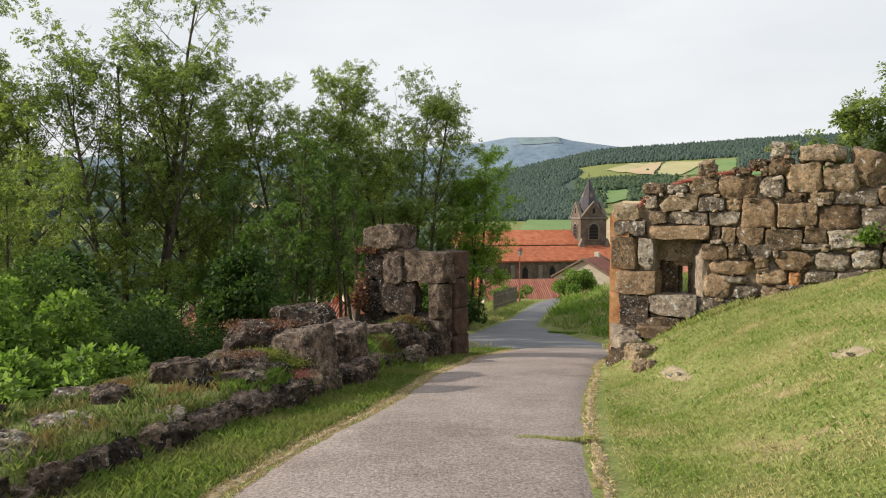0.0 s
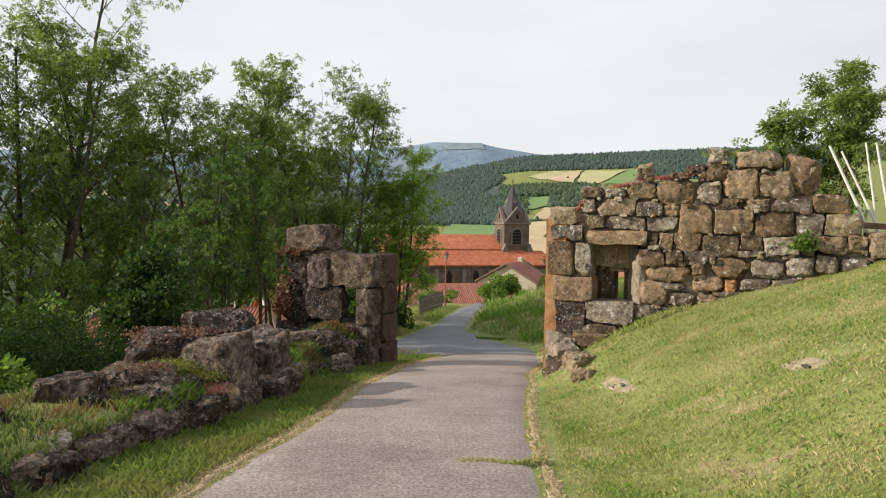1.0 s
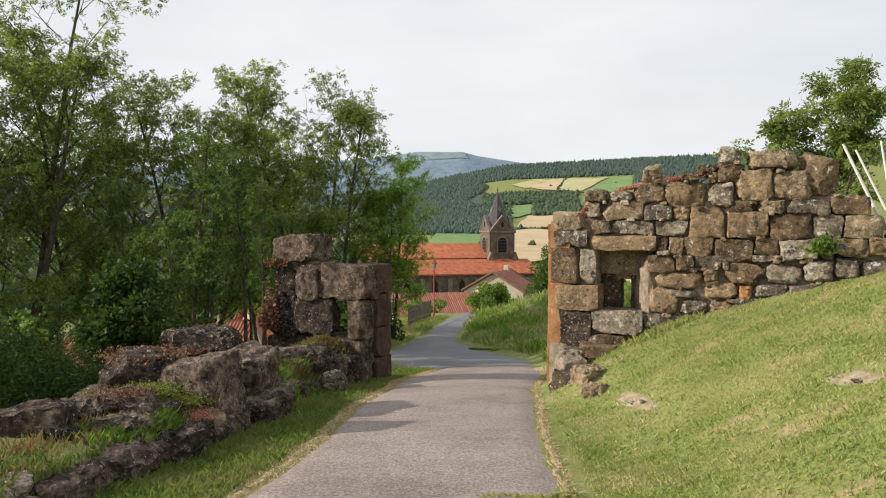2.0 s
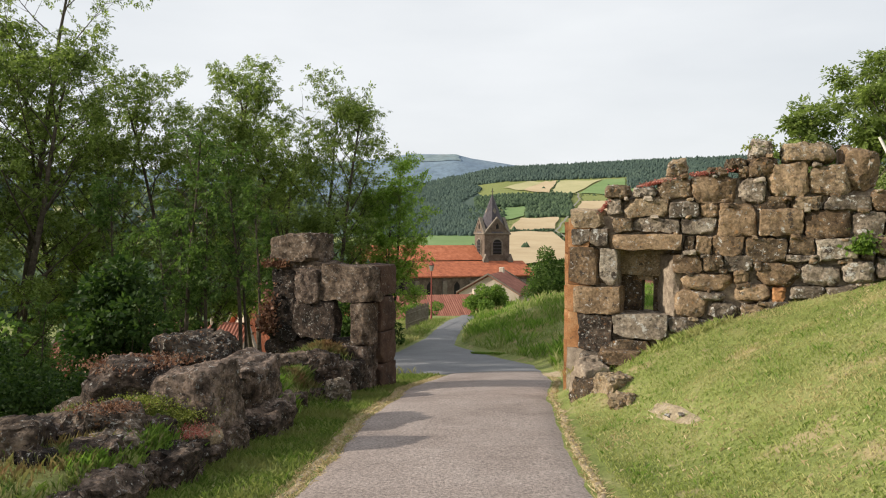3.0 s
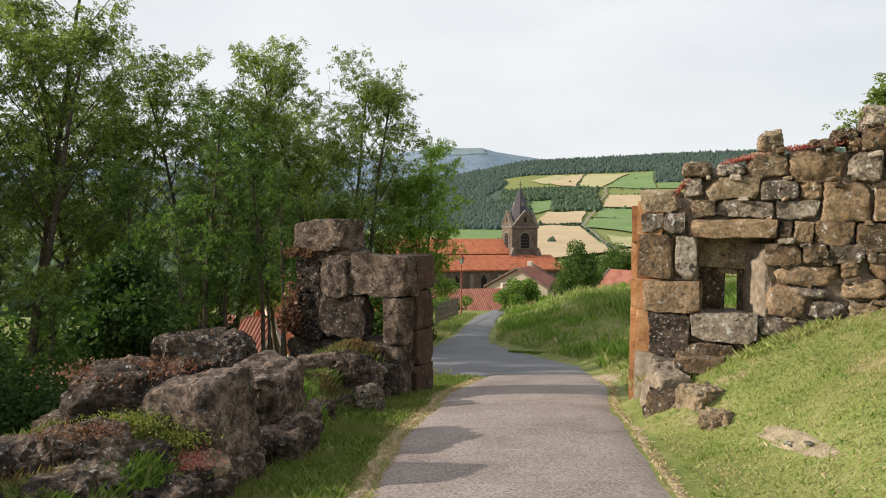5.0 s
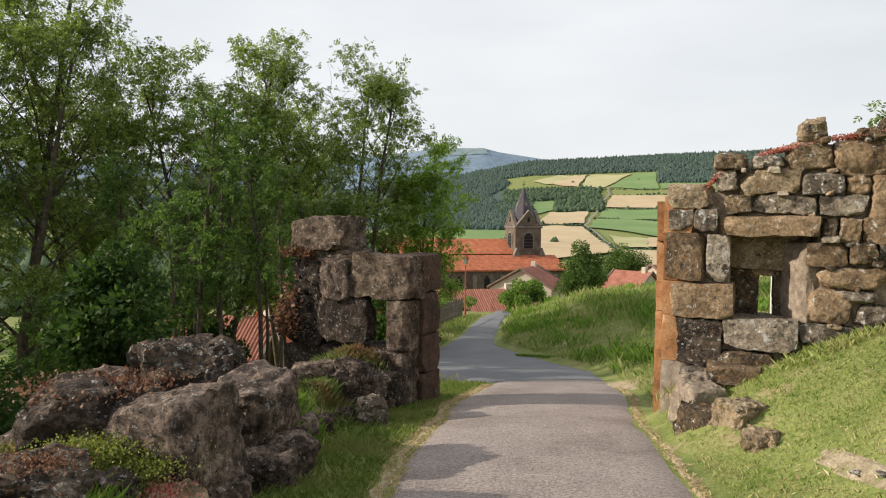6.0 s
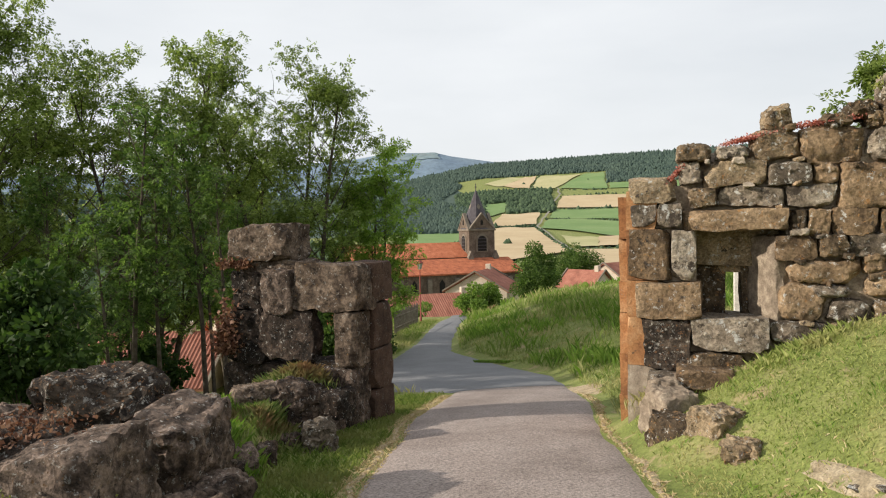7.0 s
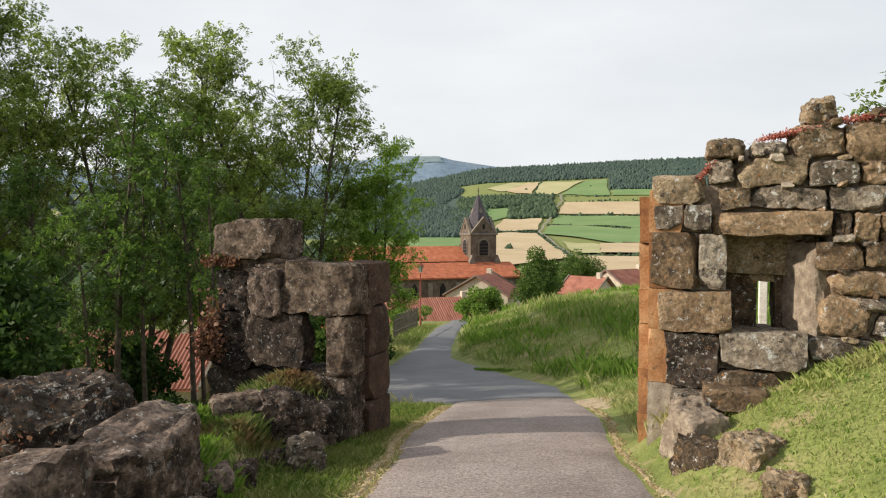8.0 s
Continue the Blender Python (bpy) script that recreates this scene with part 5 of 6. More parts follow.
# poles and a plank behind the ruined wall
for k, (s0, z0, s1, z1, r) in enumerate(((9.35, 1.25, 8.4, 2.95, 0.035), (9.5, 1.3, 8.6, 2.85, 0.028), (9.25, 1.5, 8.98, 3.0, 0.025), (9.5, 1.4, 9.15, 3.0, 0.03), (9.75, 1.4, 9.4, 3.05, 0.03))):
    a = GATE_M @ Vector((s0, 1.35 + 0.05 * k, z0 - 0.6))
    b = GATE_M @ Vector((s1, 1.5 + 0.05 * k, z1))
    v, f = tube([(0, 0, 0), (b - a) * 0.5 + Vector((0.02, 0, 0.03)), b - a], [r * 0.95, r * 0.8, r * 0.6], 8)
    ob = part("pole", mesh_from("pole", [tuple(q) for q in v], f, M_WHITEWOOD, True), None, None)
    ob.location = a
    tagged(ob, "stripped white wooden pole leaning behind the wall", "pole", "leaning poles")
pl = part("plank", box(-0.9, 0.9, -0.1, 0.1, -0.05, 0.05, 0.01), M_PLANK, None)
pl.matrix_world = GATE_M @ pose(9.3, 0.6, 1.5, 0, 3, 4)
tagged(pl, "weathered red-brown plank lying on the wall", "plank")
post = part("post", box(-0.06, 0.06, -0.06, 0.06, -1.5, 1.4, 0.01), M_WHITEWOOD, None)
post.matrix_world = GATE_M @ pose(5.05, 3.2, 0.3)
tagged(post, "pale weathered post behind the window slit", "post")

# ---- growth on stone, verges and meadows ----
def right_keep(x, y, rs):
    e = x - right_edge(y)
    d = (x - GATE.x) * GV.x + (y - GATE.y) * GV.y
    return (e > 0.16 + 0.1 * rs.rand(len(x))) & (d < 0.05) & (rs.rand(len(x)) < (1.15 - 0.055 * y) * smooth(0.8, 3.6, y))


def bare_patch(x, y):
    p = np.exp(-(((x - 3.33) / 0.3) ** 2 + ((y - 9.75) / 0.9) ** 2)) + np.exp(-(((x - 4.65) / 0.4) ** 2 + ((y - 7.1) / 0.5) ** 2)) + 0.8 * np.exp(-(((x - 3.05) / 0.3) ** 2 + ((y - 5.6) / 0.5) ** 2))
    for k in range(26):
        px, py = 2.2 + 4.5 * ((k * 0.618) % 1), 2 + 9 * ((k * 0.371) % 1)
        p = p + 0.55 * np.exp(-(((x - px) / 0.22) ** 2 + ((y - py) / 0.34) ** 2))
    return p


def right_green(x, y, rs):
    return right_keep(x, y, rs) & (rs.rand(len(x)) > bare_patch(x, y) * 0.9)


def right_dry(x, y, rs):
    return right_keep(x, y, rs) & (rs.rand(len(x)) < bare_patch(x, y) * 0.5 + 0.03)


blades("lawn", scatter(330000, 0.9, 10.0, 0.8, 15.5, right_green, 1), M_GRASS, 0.015, 0.04, 0.006, 1.5, 1, "short mown grass on the sunny bank", "grass")
def tuft_keep(x, y, rs):
    n = np.array([noise.noise((a * 1.9, b * 1.9, 4.0)) + 0.6 * noise.noise((a * 5.5, b * 5.5, 9.0)) for a, b in zip(x, y)])
    return right_keep(x, y, rs) & (n > 0.22)


blades("lawn_tufts", scatter(70000, 0.9, 10.0, 1.5, 15.5, tuft_keep, 21), M_GRASS_LUSH, 0.025, 0.06, 0.007, 1.2, 21, "taller tufts of green grass on the bank", "grass")
blades("dry_grass", scatter(120000, 0.9, 9.5, 1.5, 15.5, right_dry, 2), M_STRAW, 0.015, 0.045, 0.008, 1.6, 2, "dry straw-coloured mown grass", "grass")


def verge_keep(x, y, rs):
    f = np.interp(y, ry, near_left) - x
    return (f > 0.1) & (f < 1.5) & (rs.rand(len(x)) < (1.2 - 0.04 * y) * smooth(1.8, 4.0, y))


blades("verge_grass", scatter(170000, -4.2, 2.2, 2.0, 20, verge_keep, 3), M_VERGE, 0.03, 0.1, 0.008, 1.1, 3, "lush grass along the low wall", "grass")


def mound_keep(x, y, rs):
    f = np.interp(y, ry, near_left) - x
    nn = np.sin(5.1 * x + 2.3 * y) * np.sin(3.7 * y - 1.9 * x)
    return (f > 1.2) & (f < 4.6) & (nn + 0.9 * rs.rand(len(x)) > 0.1) & (rs.rand(len(x)) < smooth(3.0, 4.4, y))


blades("mound_grass", scatter(110000, -6.5, 0.5, 3, 16.5, mound_keep, 4), M_GRASS_ROUGH, 0.03, 0.12, 0.01, 0.9, 4, "rough grass between the tumbled stones", "grass")


def meadow_keep(x, y, rs):
    e = x - right_edge(y)
    d = (x - GATE.x) * GV.x + (y - GATE.y) * GV.y
    return (e > 0.25) & (d > 1.4) & (rs.rand(len(x)) < 1.25 - 0.02 * y)


def tuft_noise(x, y, k):
    return np.array([noise.noise((p * k, q * k * 0.6, 7.0)) + 0.5 * noise.noise((p * k * 2.7, q * k * 2.0, 2.0)) for p, q in zip(x, y)])


def trail(x, y):
    """Trodden way climbing the meadow."""
    return np.exp(-((x - np.interp(y, (18, 24, 30, 38, 50), (7.2, 7.4, 8.0, 9.6, 12.5))) / 0.55) ** 2)


def tall_keep(x, y, rs):
    return meadow_keep(x, y, rs) & (y > 20) & (tuft_noise(x, y, 0.55) > 0.02) & (rs.rand(len(x)) > 0.95 * trail(x, y))


def low_keep(x, y, rs):
    return meadow_keep(x, y, rs) & (y < 46) & (rs.rand(len(x)) > 0.6 * trail(x, y))


def seed_keep(x, y, rs):
    return meadow_keep(x, y, rs) & (y > 20) & (tuft_noise(x, y, 0.4) > 0.18)


blades("meadow_grass", scatter(95000, 3.5, 24, 15, 52, tall_keep, 5), M_GRASS_LUSH, 0.12, 0.42, 0.018, 0.8, 5, "tall meadow grass in tufts beside the lane", "grass")
blades("seeding_grass", scatter(42000, 3.5, 24, 17, 52, seed_keep, 25), M_GRASS_TALL, 0.25, 0.6, 0.012, 0.6, 25, "pale seeding grass stalks beside the lane", "grass")
blades("short_meadow", scatter(110000, 3.5, 20, 15, 46, low_keep, 6), M_GRASS_TALL, 0.04, 0.14, 0.02, 1.1, 6, "short green and dry grass beside the lane", "grass")


def left_far_keep(x, y, rs):
    return (x < np.interp(y, fy, far_left) - 0.1) & (x > np.interp(y, fy, far_left) - 4)


blades("far_verge", scatter(50000, -5, 8, 20.2, 48, left_far_keep, 7), M_GRASS_TALL, 0.05, 0.25, 0.02, 0.9, 7, "dry and green grass left of the lane", "grass")


def margin_keep(x, y, rs):
    a = np.abs(x - np.interp(y, ry, near_left))
    b = np.abs(x - right_edge(y))
    return np.minimum(a, b * 2.0) < 0.15


blades("margin_straw", scatter(160000, -2.5, 4.5, 2.5, 19.5, margin_keep, 8), M_STRAW, 0.01, 0.04, 0.007, 2.5, 8, "dry straw along the lane's edges", "grass")
def patch(name, x, y, rx, ry_, mat, label, seed):
    v = [(x, y, max(float(road_z(y)) + 0.02, h1(x, y) + 0.025))]
    for k in range(28):
        a = 2 * math.pi * k / 28
        r = 1 + 0.3 * noise.noise((math.cos(a) * 1.5, math.sin(a) * 1.5, seed))
        px, py = x + rx * r * math.cos(a), y + ry_ * r * math.sin(a)
        v.append((px, py, h1(px, py) - 0.01))
    f = [(0, k + 1, (k + 1) % 28 + 1) for k in range(28)]
    ob = part(name, mesh_from(name, v, f, mat, True), None, None)
    return tagged(ob, label, "gravel", kind="structure")


patch("gravel_patch", 4.85, 18.6, 0.5, 1.3, M_GRAVEL, "dry gravel and straw spilling onto the lane", 3.0)
rs1 = np.random.RandomState(14)
sx = rs1.uniform(4.0, 5.6, 1500)
sy = 25.9 - 0.75 * (sx - 4.0) + rs1.normal(0, 0.06, 1500)
blades("seam_grass", np.stack((sx, sy, road_z(sy) + 0.05), 1), M_GRASS_LUSH, 0.02, 0.09, 0.014, 1.0, 15, "grass growing along a seam of the lane", "grass")
# grassy crack across the lane
rs0 = np.random.RandomState(12)
cx = rs0.uniform(0.72, 1.5, 900)
cy = 6.72 + 0.05 * np.sin(9 * cx) + rs0.normal(0, 0.03, 900)
blades("crack_grass", np.stack((cx, cy, road_z(cy) + 0.03), 1), M_GRASS, 0.01, 0.04, 0.008, 1.5, 9, "grass growing in a crack across the lane", "grass")


def cushion(name, m, sx, sy, sz, n, mat, seed, label, leaf=0.03):
    rs = np.random.RandomState(seed)
    p = rs.normal(0, 0.4, (n, 3)) * (sx, sy, sz)
    p[:, 2] = np.abs(p[:, 2])
    a = rs.normal(0, 1, (n, 3)) + (0, 0, 0.6)
    a /= np.linalg.norm(a, axis=1)[:, None]
    b = np.cross(a, rs.normal(0, 1, (n, 3)))
    b /= np.linalg.norm(b, axis=1)[:, None]
    ln = leaf * rs.uniform(0.6, 1.5, n)[:, None]
    v = np.stack((p, p + a * ln * 0.5 + b * ln * 0.35, p + a * ln, p + a * ln * 0.5 - b * ln * 0.35), 1).reshape(-1, 3)
    ob = part(name, mesh_from(name, v, np.arange(len(v)).reshape(-1, 4), mat), None, None)
    ob.matrix_world = m
    return tagged(ob, label, "plant", kind="stuff")


RED = "red stonecrop growing along the wall's top"
cushion("stonecrop", GATE_M @ pose(5.05, 0.16, 2.16, 0, -10, 0), 0.34, 0.2, 0.05, 1500, M_REDPLANT, 1, RED, 0.026)
cushion("stonecrop", GATE_M @ pose(5.85, 0.16, 2.3, 0, -6, 0), 0.4, 0.2, 0.05, 1500, M_REDPLANT, 2, RED, 0.026)
cushion("stonecrop", GATE_M @ pose(4.24, 0.1, 1.8, 0, -50, 0), 0.16, 0.12, 0.05, 420, M_REDPLANT, 3, "red stonecrop in a joint of the wall's corner", 0.026)
cushion("ivy", GATE_M @ pose(6.58, 0.22, 2.68), 0.22, 0.22, 0.12, 1500, M_MOSS, 4, "yellow-green ivy on the highest stone", 0.035)
cushion("weed", GATE_M @ pose(7.95, -0.1, 1.1), 0.2, 0.1, 0.25, 350, M_LEAF_BRIGHT, 5, "green weed growing from a joint of the wall", 0.07)
cushion("dry_ivy", GATE_M @ pose(-2.5, -0.05, -0.75), 0.3, 0.2, 0.9, 900, M_DRYLEAF, 6, "dry brown ivy on the gate pier", 0.07)
cushion("dry_ivy", GATE_M @ pose(-2.35, -0.03, 0.6), 0.4, 0.12, 0.15, 400, M_DRYLEAF, 7, "dry brown ivy on the gate pier", 0.06)
cushion("moss", pose(-2.25, 9.85, -0.6), 0.42, 0.36, 0.13, 3600, M_MOSS, 8, "yellow-green stonecrop between the boulders", 0.02)
cushion("moss", pose(-2.6, 9.8, -0.46), 0.4, 0.34, 0.1, 2600, M_MOSS, 9, "yellow-green stonecrop between the boulders", 0.02)
def tuft(x, y, z, rx, ry_, n, mat, seed, label, lo=0.05, hi=0.17):
    """A tuft of bent blades round one spot."""
    rs = np.random.RandomState(seed)
    pts = rs.normal(0, 0.45, (n, 2)) * (rx, ry_) + (x, y)
    zz = np.maximum(height(pts[:, 0], pts[:, 1]), z - 0.4 * np.hypot(pts[:, 0] - x, pts[:, 1] - y))
    blades("grass_tuft", np.column_stack((pts, zz)), mat, lo, hi, 0.009, 1.1, seed, label, "grass")


tuft(-1.15, 14.15, -1.3, 0.5, 0.4, 1800, M_GRASS_ROUGH, 41, "rough grass below the gate pier")
tuft(-1.75, 14.35, -1.0, 0.6, 0.4, 2000, M_GRASS_LUSH, 42, "green grass below the gate pier")
tuft(-2.15, 9.1, -0.7, 0.26, 0.4, 600, M_GRASS_LUSH, 43, "bright green grass between the boulders", 0.04, 0.12)
tuft(-2.5, 8.3, -0.6, 0.26, 0.4, 450, M_GRASS_LUSH, 44, "bright green grass between the boulders", 0.04, 0.11)
tuft(-1.45, 12.7, -1.2, 0.3, 0.5, 1100, M_GRASS_LUSH, 47, "bright green grass behind the standing slab")
cushion("stonecrop", pose(-2.0, 9.55, -0.7), 0.26, 0.26, 0.08, 900, M_REDPLANT, 45, "reddish stonecrop on the low wall", 0.02)
cushion("stonecrop", pose(-2.75, 9.3, -0.36), 0.36, 0.26, 0.05, 900, M_DRYLEAF, 46, "dry reddish stonecrop on a flat slab", 0.02)
cushion("dry_leaves", pose(-2.8, 10.55, -0.16), 0.75, 0.6, 0.06, 1300, M_DRYLEAF, 10, "dry brown leaves lying on the blocks", 0.032)
ledge = GATE_M @ Vector((-1.1, -0.2, -0.9))
tuft(ledge.x, ledge.y, ledge.z, 0.6, 0.4, 1900, M_GRASS_ROUGH, 11, "grass tuft on the gate pier's ledge")
corner = GATE_M @ Vector((4.1, -0.3, -0.85))
tuft(corner.x, corner.y, corner.z, 0.35, 0.3, 1200, M_GRASS, 12, "grass tuft at the wall's corner", 0.04, 0.12)
foot_spot = GATE_M @ Vector((5.6, -0.15, -0.4))
tuft(foot_spot.x, foot_spot.y, -9, 0.7, 0.35, 1600, M_GRASS, 13, "grass at the wall's foot", 0.04, 0.12)

def soil(x, y, rx, ry_, seed):
    v = [(x, y, h1(x, y) + 0.02)]
    for ring_k in (0.55, 1.0):
        for k in range(24):
            a = 2 * math.pi * k / 24
            r = ring_k * (1 + 0.45 * noise.noise((math.cos(a) * 1.7, math.sin(a) * 1.7, seed)))
            px, py = x + rx * r * math.cos(a), y + ry_ * r * math.sin(a)
            v.append((px, py, h1(px, py) + (0.018 if ring_k < 1 else -0.004)))
    f = [(0, 0, k + 1, (k + 1) % 24 + 1) for k in range(24)] + [(k + 1, k + 25, (k + 1) % 24 + 25, (k + 1) % 24 + 1) for k in range(24)]
    bm = bmesh.new()
    vs = [bm.verts.new(p) for p in v]
    for q in f:
        bm.faces.new([vs[i] for i in dict.fromkeys(q)])
    tagged(part("bare_soil", bm, M_SOIL, None), "bare patch of dry soil in the grass", "soil", kind="structure")
    for k in range(2):
        rk = random.Random(int(seed * 100) + k)
        px, py = x + rk.uniform(-0.7, 0.7) * rx, y + rk.uniform(-0.6, 0.6) * ry_
        sz = rk.uniform(0.05, 0.09)
        boulder("pebble", px, py, h1(px, py) + 0.015, sz * 1.4, sz, sz * 0.3, rk.uniform(0, 180), M_GREY, 1200 + int(seed * 10) + k, "small stone lying on bare soil", 4, 0.1, n=5, category="stone", group="small stones")


soil(3.33, 9.75, 0.13, 0.62, 1.0)
soil(4.33, 7.2, 0.13, 0.36, 2.0)

# ---- fields, hedges and woods of the valley ----
def sheet_z(x, y):
    """Height of the ground sheet itself, between its grid points."""
    i = min(max(int(np.searchsorted(gx, x)) - 1, 0), nx - 2)
    j = min(max(int(np.searchsorted(gy, y)) - 1, 0), ny - 2)
    u = (x - gx[i]) / (gx[i + 1] - gx[i])
    w = (y - gy[j]) / (gy[j + 1] - gy[j])
    z = gv[:, 2].reshape(ny, nx)
    return float((z[j, i] * (1 - u) + z[j, i + 1] * u) * (1 - w) + (z[j + 1, i] * (1 - u) + z[j + 1, i + 1] * u) * w)


def polar(az, dist):
    return dist * math.sin(radians(az)), 6 + dist * math.cos(radians(az))


def field(corners, mat, label, lift=1.4):
    """A field laid on the hillside between four corners (bearing, distance): near ones first, then far ones, round it."""
    nu, nv = 14, 12
    (a0, d0), (a1, d1), (a2, d2), (a3, d3) = corners
    v, f = [], []
    for j in range(nv + 1):
        k = j / nv
        for i in range(nu + 1):
            u = i / nu
            az = (a0 * (1 - u) + a1 * u) * (1 - k) + (a3 * (1 - u) + a2 * u) * k
            dd = (d0 * (1 - u) + d1 * u) * (1 - k) + (d3 * (1 - u) + d2 * u) * k
            x, y = polar(az + 0.06 * math.sin(9 * k + a0), dd + 5 * math.sin(7 * u + d0))
            v.append((x, y, sheet_z(x, y) + lift))
    for j in range(nv):
        for i in range(nu):
            q = j * (nu + 1) + i
            f.append((q, q + 1, q + nu + 2, q + nu + 1))
    ob = part("field", mesh_from("field", v, f, mat, True), None, None)
    return tagged(ob, label, "field", "valley fields", kind="structure")


WHEAT, HAY, GREEN = "ripe golden wheat field", "pale mown hay field", "bright green meadow"
field([(11.5, 250), (20.2, 436), (17.3, 700), (13.8, 694)], M_WHEAT, WHEAT)
field([(20.6, 235), (40, 225), (40, 468), (20.6, 446)], M_WHEAT, WHEAT)
field([(13.8, 712), (17.5, 722), (17.9, 843), (14.8, 833)], M_WHEAT, WHEAT)
field([(17.9, 690), (24.3, 588), (25.4, 735), (18.5, 770)], M_MEADOW, GREEN, 1.6)
field([(18.6, 782), (25.4, 748), (25.6, 855), (19.2, 878)], M_MEADOW, GREEN)
field([(24.4, 592), (38, 560), (38, 850), (25.6, 855)], M_MEADOW, GREEN, 1.8)
field([(20.3, 486), (22.6, 471), (22.6, 577), (19.6, 602)], M_PALEFIELD, HAY)
field([(22.6, 473), (36, 500), (36, 640), (22.6, 578)], M_WHEAT, WHEAT, 1.8)
field([(19.2, 894), (36, 872), (36, 1012), (19.7, 1012)], M_WHEAT, WHEAT)
field([(13.2, 1200), (14.8, 1160), (16.8, 1260), (15.2, 1270)], M_PALEFIELD, HAY)
field([(14.9, 1158), (17.0, 1120), (17.7, 1263), (16.8, 1260)], M_WHEAT, WHEAT, 1.8)
field([(17.2, 1125), (19.2, 1112), (21.2, 1257), (17.9, 1263)], M_PALEFIELD, HAY)
field([(19.4, 1106), (23.3, 1083), (23.0, 1268), (21.4, 1257)], M_MEADOW, GREEN)
field([(23.5, 1082), (36, 1060), (36, 1135), (23.5, 1138)], M_MEADOW, "shaded green meadow below the wood")
field([(6.0, 470), (11.4, 540), (11.2, 760), (7.0, 640)], M_MEADOW, "green meadow behind the church")
field([(13.2, 806), (14.9, 854), (15.3, 962), (13.2, 960)], M_MEADOW, "green meadow between hedges")
field([(-26, 900), (-18, 900), (-18, 1100), (-26, 1100)], M_PALEFIELD, HAY)
field([(-16, 760), (-8, 760), (-8, 900), (-16, 900)], M_WHEAT, WHEAT)
field([(6.4, 3690), (9.7, 3720), (9.5, 3830), (6.0, 3800)], M_FARFIELD, "upland pasture on the far hill, paled by distance haze", 3.0)
for near, far in (((20.2, 436), (17.6, 700)), ((17.6, 700), (18.3, 800)), ((18.3, 800), (19.4, 1030)), ((19.4, 1030), (19.3, 1105))):
    field([near, (near[0] + 0.16, near[1]), (far[0] + 0.12, far[1]), far], M_TRACK, "pale farm track between the fields", 2.2)


def clumps(name, spots, lo, hi, mat, label, seed, tall=1.5):
    """Distant trees as small uneven crowns, joined as stuff."""
    rs = np.random.RandomState(seed)
    base = np.array([(math.cos(a) * r, math.sin(a) * r, z) for z, r in ((0.0, 0.75), (0.45, 0.95)) for a in np.linspace(0, 2 * np.pi, 6)[:5]] + [(0, 0, 1.15)])
    bf = []
    for j in range(5):
        a, b = j, (j + 1) % 5
        bf += [(a, b, b + 5), (a, b + 5, a + 5), (a + 5, b + 5, 10)]
    bf = np.array(bf)
    xy = np.array(spots)
    zz = height(xy[:, 0], xy[:, 1])
    V, F = [], []
    for k, (x, y) in enumerate(spots):
        s = rs.uniform(lo, hi)
        b = base * (s, s, s * tall * rs.uniform(0.75, 1.35)) + rs.normal(0, 0.13 * s, base.shape)
        V.append(b + (x, y, zz[k] - 0.3))
        F.append(bf + 11 * k)
    ob = part(name, mesh_from(name, np.concatenate(V), np.concatenate(F), mat, True), None, None)
    return tagged(ob, label, "trees", kind="stuff")


def wood_spots(n, az0, az1, d0, d1, seed, keep=None):
    rs = random.Random(seed)
    out = []
    while len(out) < n:
        a, d = rs.uniform(az0, az1), rs.uniform(d0, d1)
        if keep is None or keep(a, d):
            out.append(polar(a, d))
    return out


def line_spots(n, a0, d0, a1, d1, seed, jit=4):
    rs = random.Random(seed)
    out = []
    for k in range(n):
        t = rs.random()
        x, y = polar(a0 + (a1 - a0) * t, d0 + (d1 - d0) * t)
        out.append((x + rs.uniform(-jit, jit), y + rs.uniform(-jit, jit)))
    return out


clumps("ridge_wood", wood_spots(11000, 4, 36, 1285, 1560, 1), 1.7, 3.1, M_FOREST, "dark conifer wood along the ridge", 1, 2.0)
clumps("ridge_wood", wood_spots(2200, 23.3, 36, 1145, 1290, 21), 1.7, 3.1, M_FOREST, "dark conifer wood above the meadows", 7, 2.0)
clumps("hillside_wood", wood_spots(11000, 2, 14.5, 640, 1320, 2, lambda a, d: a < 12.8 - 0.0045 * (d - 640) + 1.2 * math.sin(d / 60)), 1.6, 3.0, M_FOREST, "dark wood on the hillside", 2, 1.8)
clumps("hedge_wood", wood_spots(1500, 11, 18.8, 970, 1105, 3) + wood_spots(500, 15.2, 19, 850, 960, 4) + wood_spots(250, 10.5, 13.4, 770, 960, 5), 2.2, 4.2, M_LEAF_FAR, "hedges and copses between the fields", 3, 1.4)
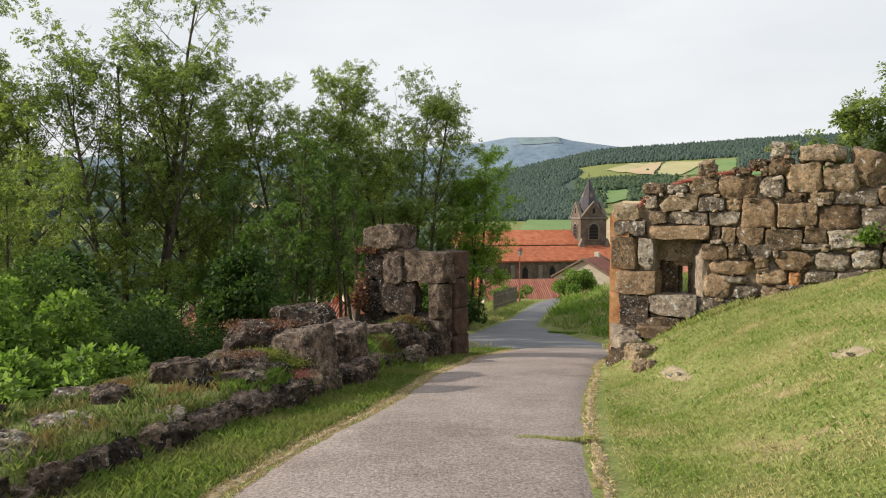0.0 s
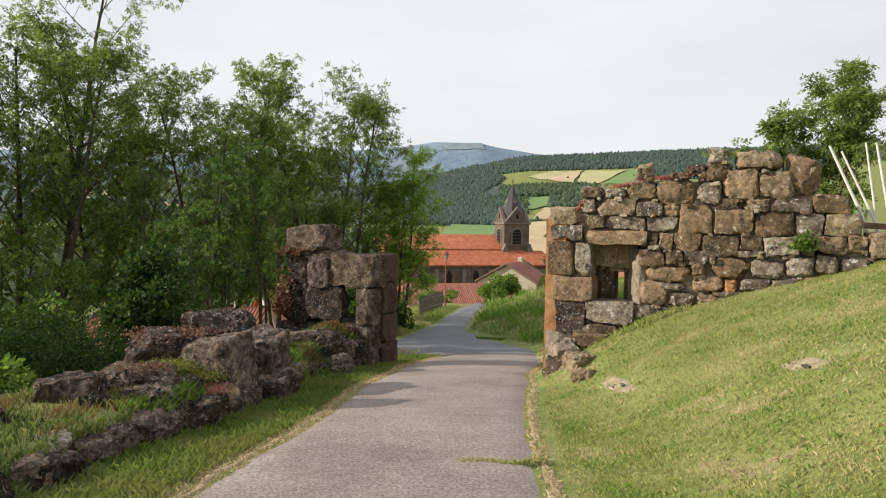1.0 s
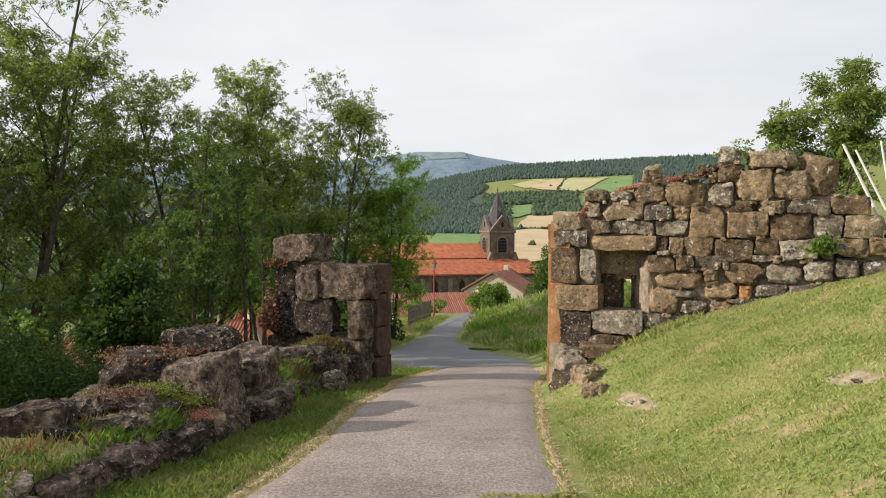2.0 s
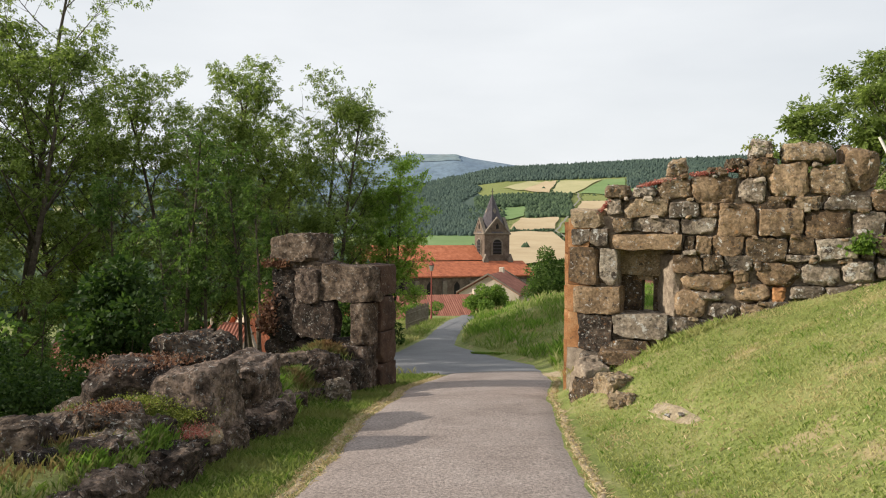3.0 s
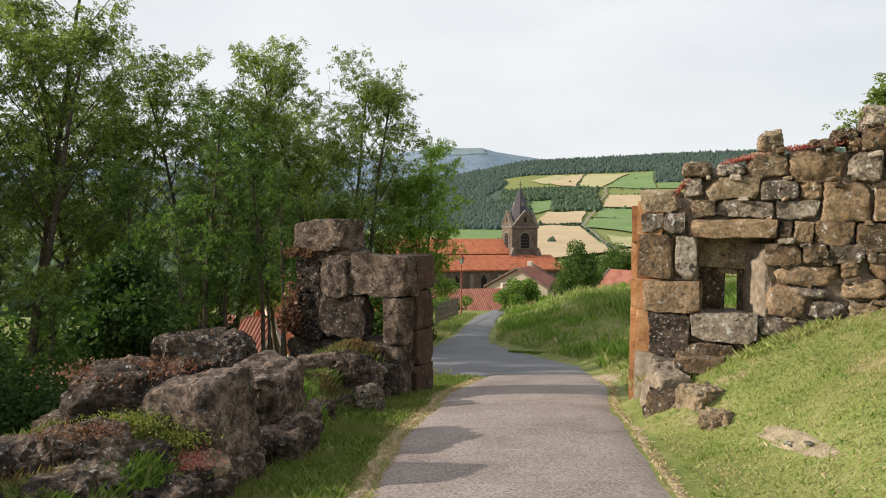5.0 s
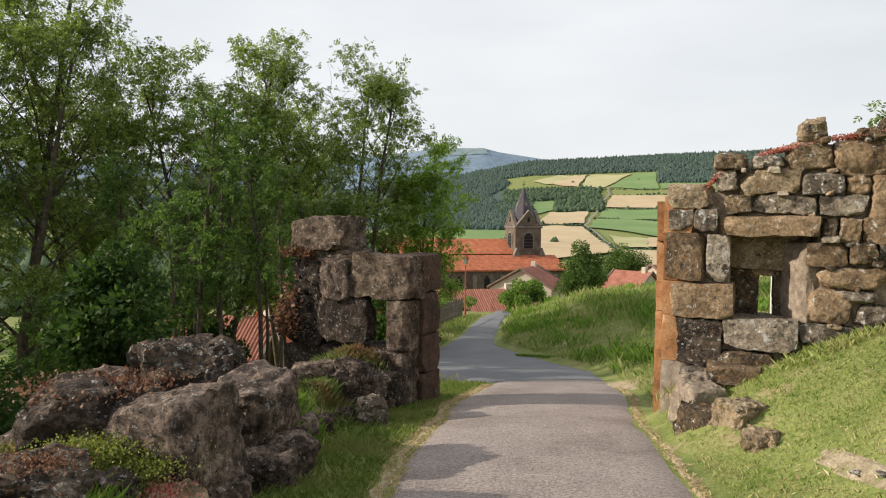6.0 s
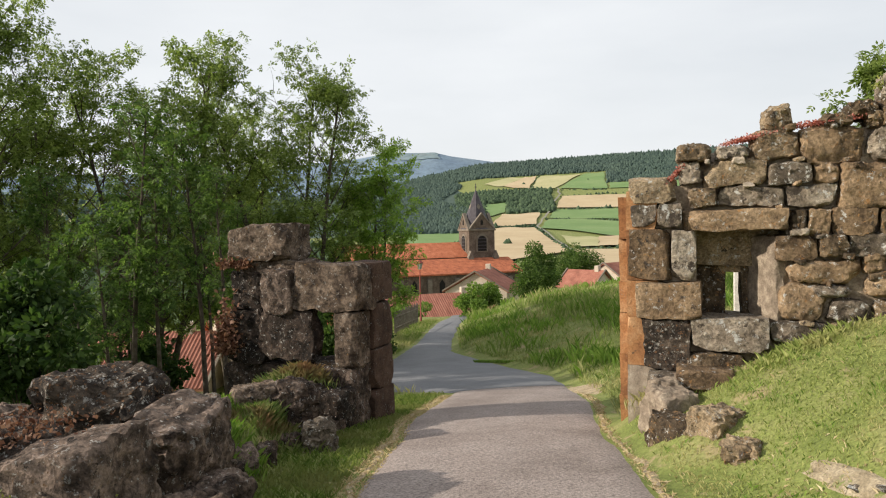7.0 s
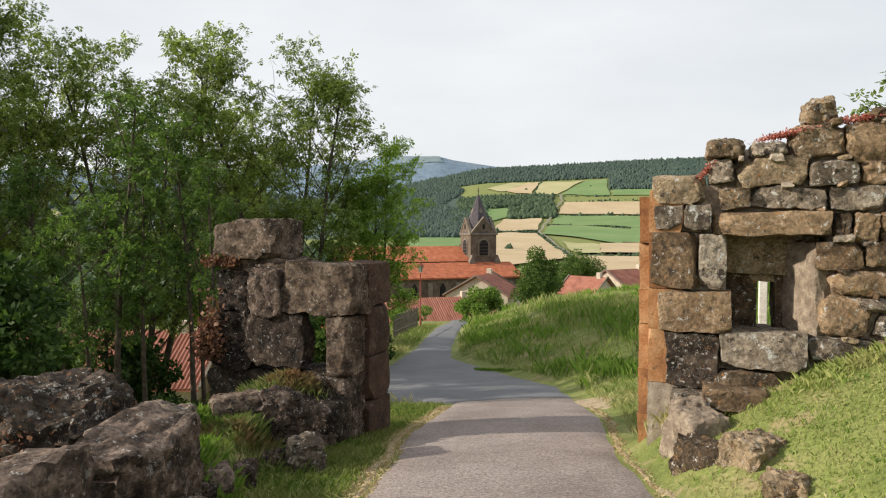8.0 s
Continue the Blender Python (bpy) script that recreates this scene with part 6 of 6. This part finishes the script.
clumps("hedge", line_spots(90, 13.5, 704, 17.4, 712, 6, 2) + line_spots(60, 20.1, 450, 17.4, 700, 7, 2) + line_spots(120, 19.2, 884, 36, 862, 8, 2) + line_spots(70, 18.4, 776, 25.4, 741, 9, 2) + line_spots(90, 19.4, 1020, 36, 1050, 10, 6) + line_spots(30, 17.1, 1110, 17.8, 1262, 11, 2) + line_spots(60, 20.5, 458, 36, 480, 12, 2) + line_spots(50, 17.0, 1108, 23.4, 1078, 13, 3) + line_spots(50, 6.5, 470, 11.2, 545, 14, 3), 1.1, 2.3, M_LEAF_FAR, "hedges along the field edges", 4, 1.2)
clumps("field_tree", [polar(15.1, 520), polar(15.25, 521), polar(22.4, 872), polar(23.2, 872), polar(23.5, 873), polar(21, 870), polar(16.6, 1175), polar(21.8, 1190), polar(14.2, 716)], 2.6, 3.8, M_LEAF_FAR, "single dark trees standing in the fields", 5, 1.3)
clumps("left_wood", wood_spots(900, -45, -2, 600, 1800, 9), 5, 9, M_FOREST, "woods across the valley", 6, 1.3)
clumps("valley_trees", wood_spots(800, -42, 3, 100, 520, 15), 2.6, 4.8, M_LEAF_FAR, "trees and hedges on the valley floor", 8, 1.4)
# round trees at the village's edge
def round_tree(x, y, z, r, tall, seed, label):
    root = shrub(x, y, z + tall * 0.28, r, r, tall * 0.58, 15000, M_LEAF_LIME, seed, label, 0.26, "village_tree", 70, 2.1)
    v, f = tube([(0, 0, -tall * 0.32), (0.05, 0, -tall * 0.1), (0, 0.05, tall * 0.3)], [0.2, 0.16, 0.08], 7)
    part("trunk", mesh_from("trunk", [tuple(q) for q in v], f, M_BARK, True), None, root)
    return tagged(root, label, "tree", "village trees")


village_tree = round_tree(26.9, 92.0, -12.4, 3.2, 9.4, 61, "round dark lime tree at the village edge")
round_tree(42.0, 118.0, -13.0, 4.6, 9.2, 62, "round lime tree behind the village roofs")
copied(village_tree, 46.8, 120.0, -13.2, 160, 0.9)
copied(village_tree, 51.5, 122.0, -13.4, 220, 0.8)
copied(village_tree, 2.0, 66.0, -11.5, 30, 0.7)
copied(village_tree, -9.0, 70.0, -12.0, 130, 0.8)
copied(village_tree, -19.0, 46.0, -10.0, 230, 0.7)
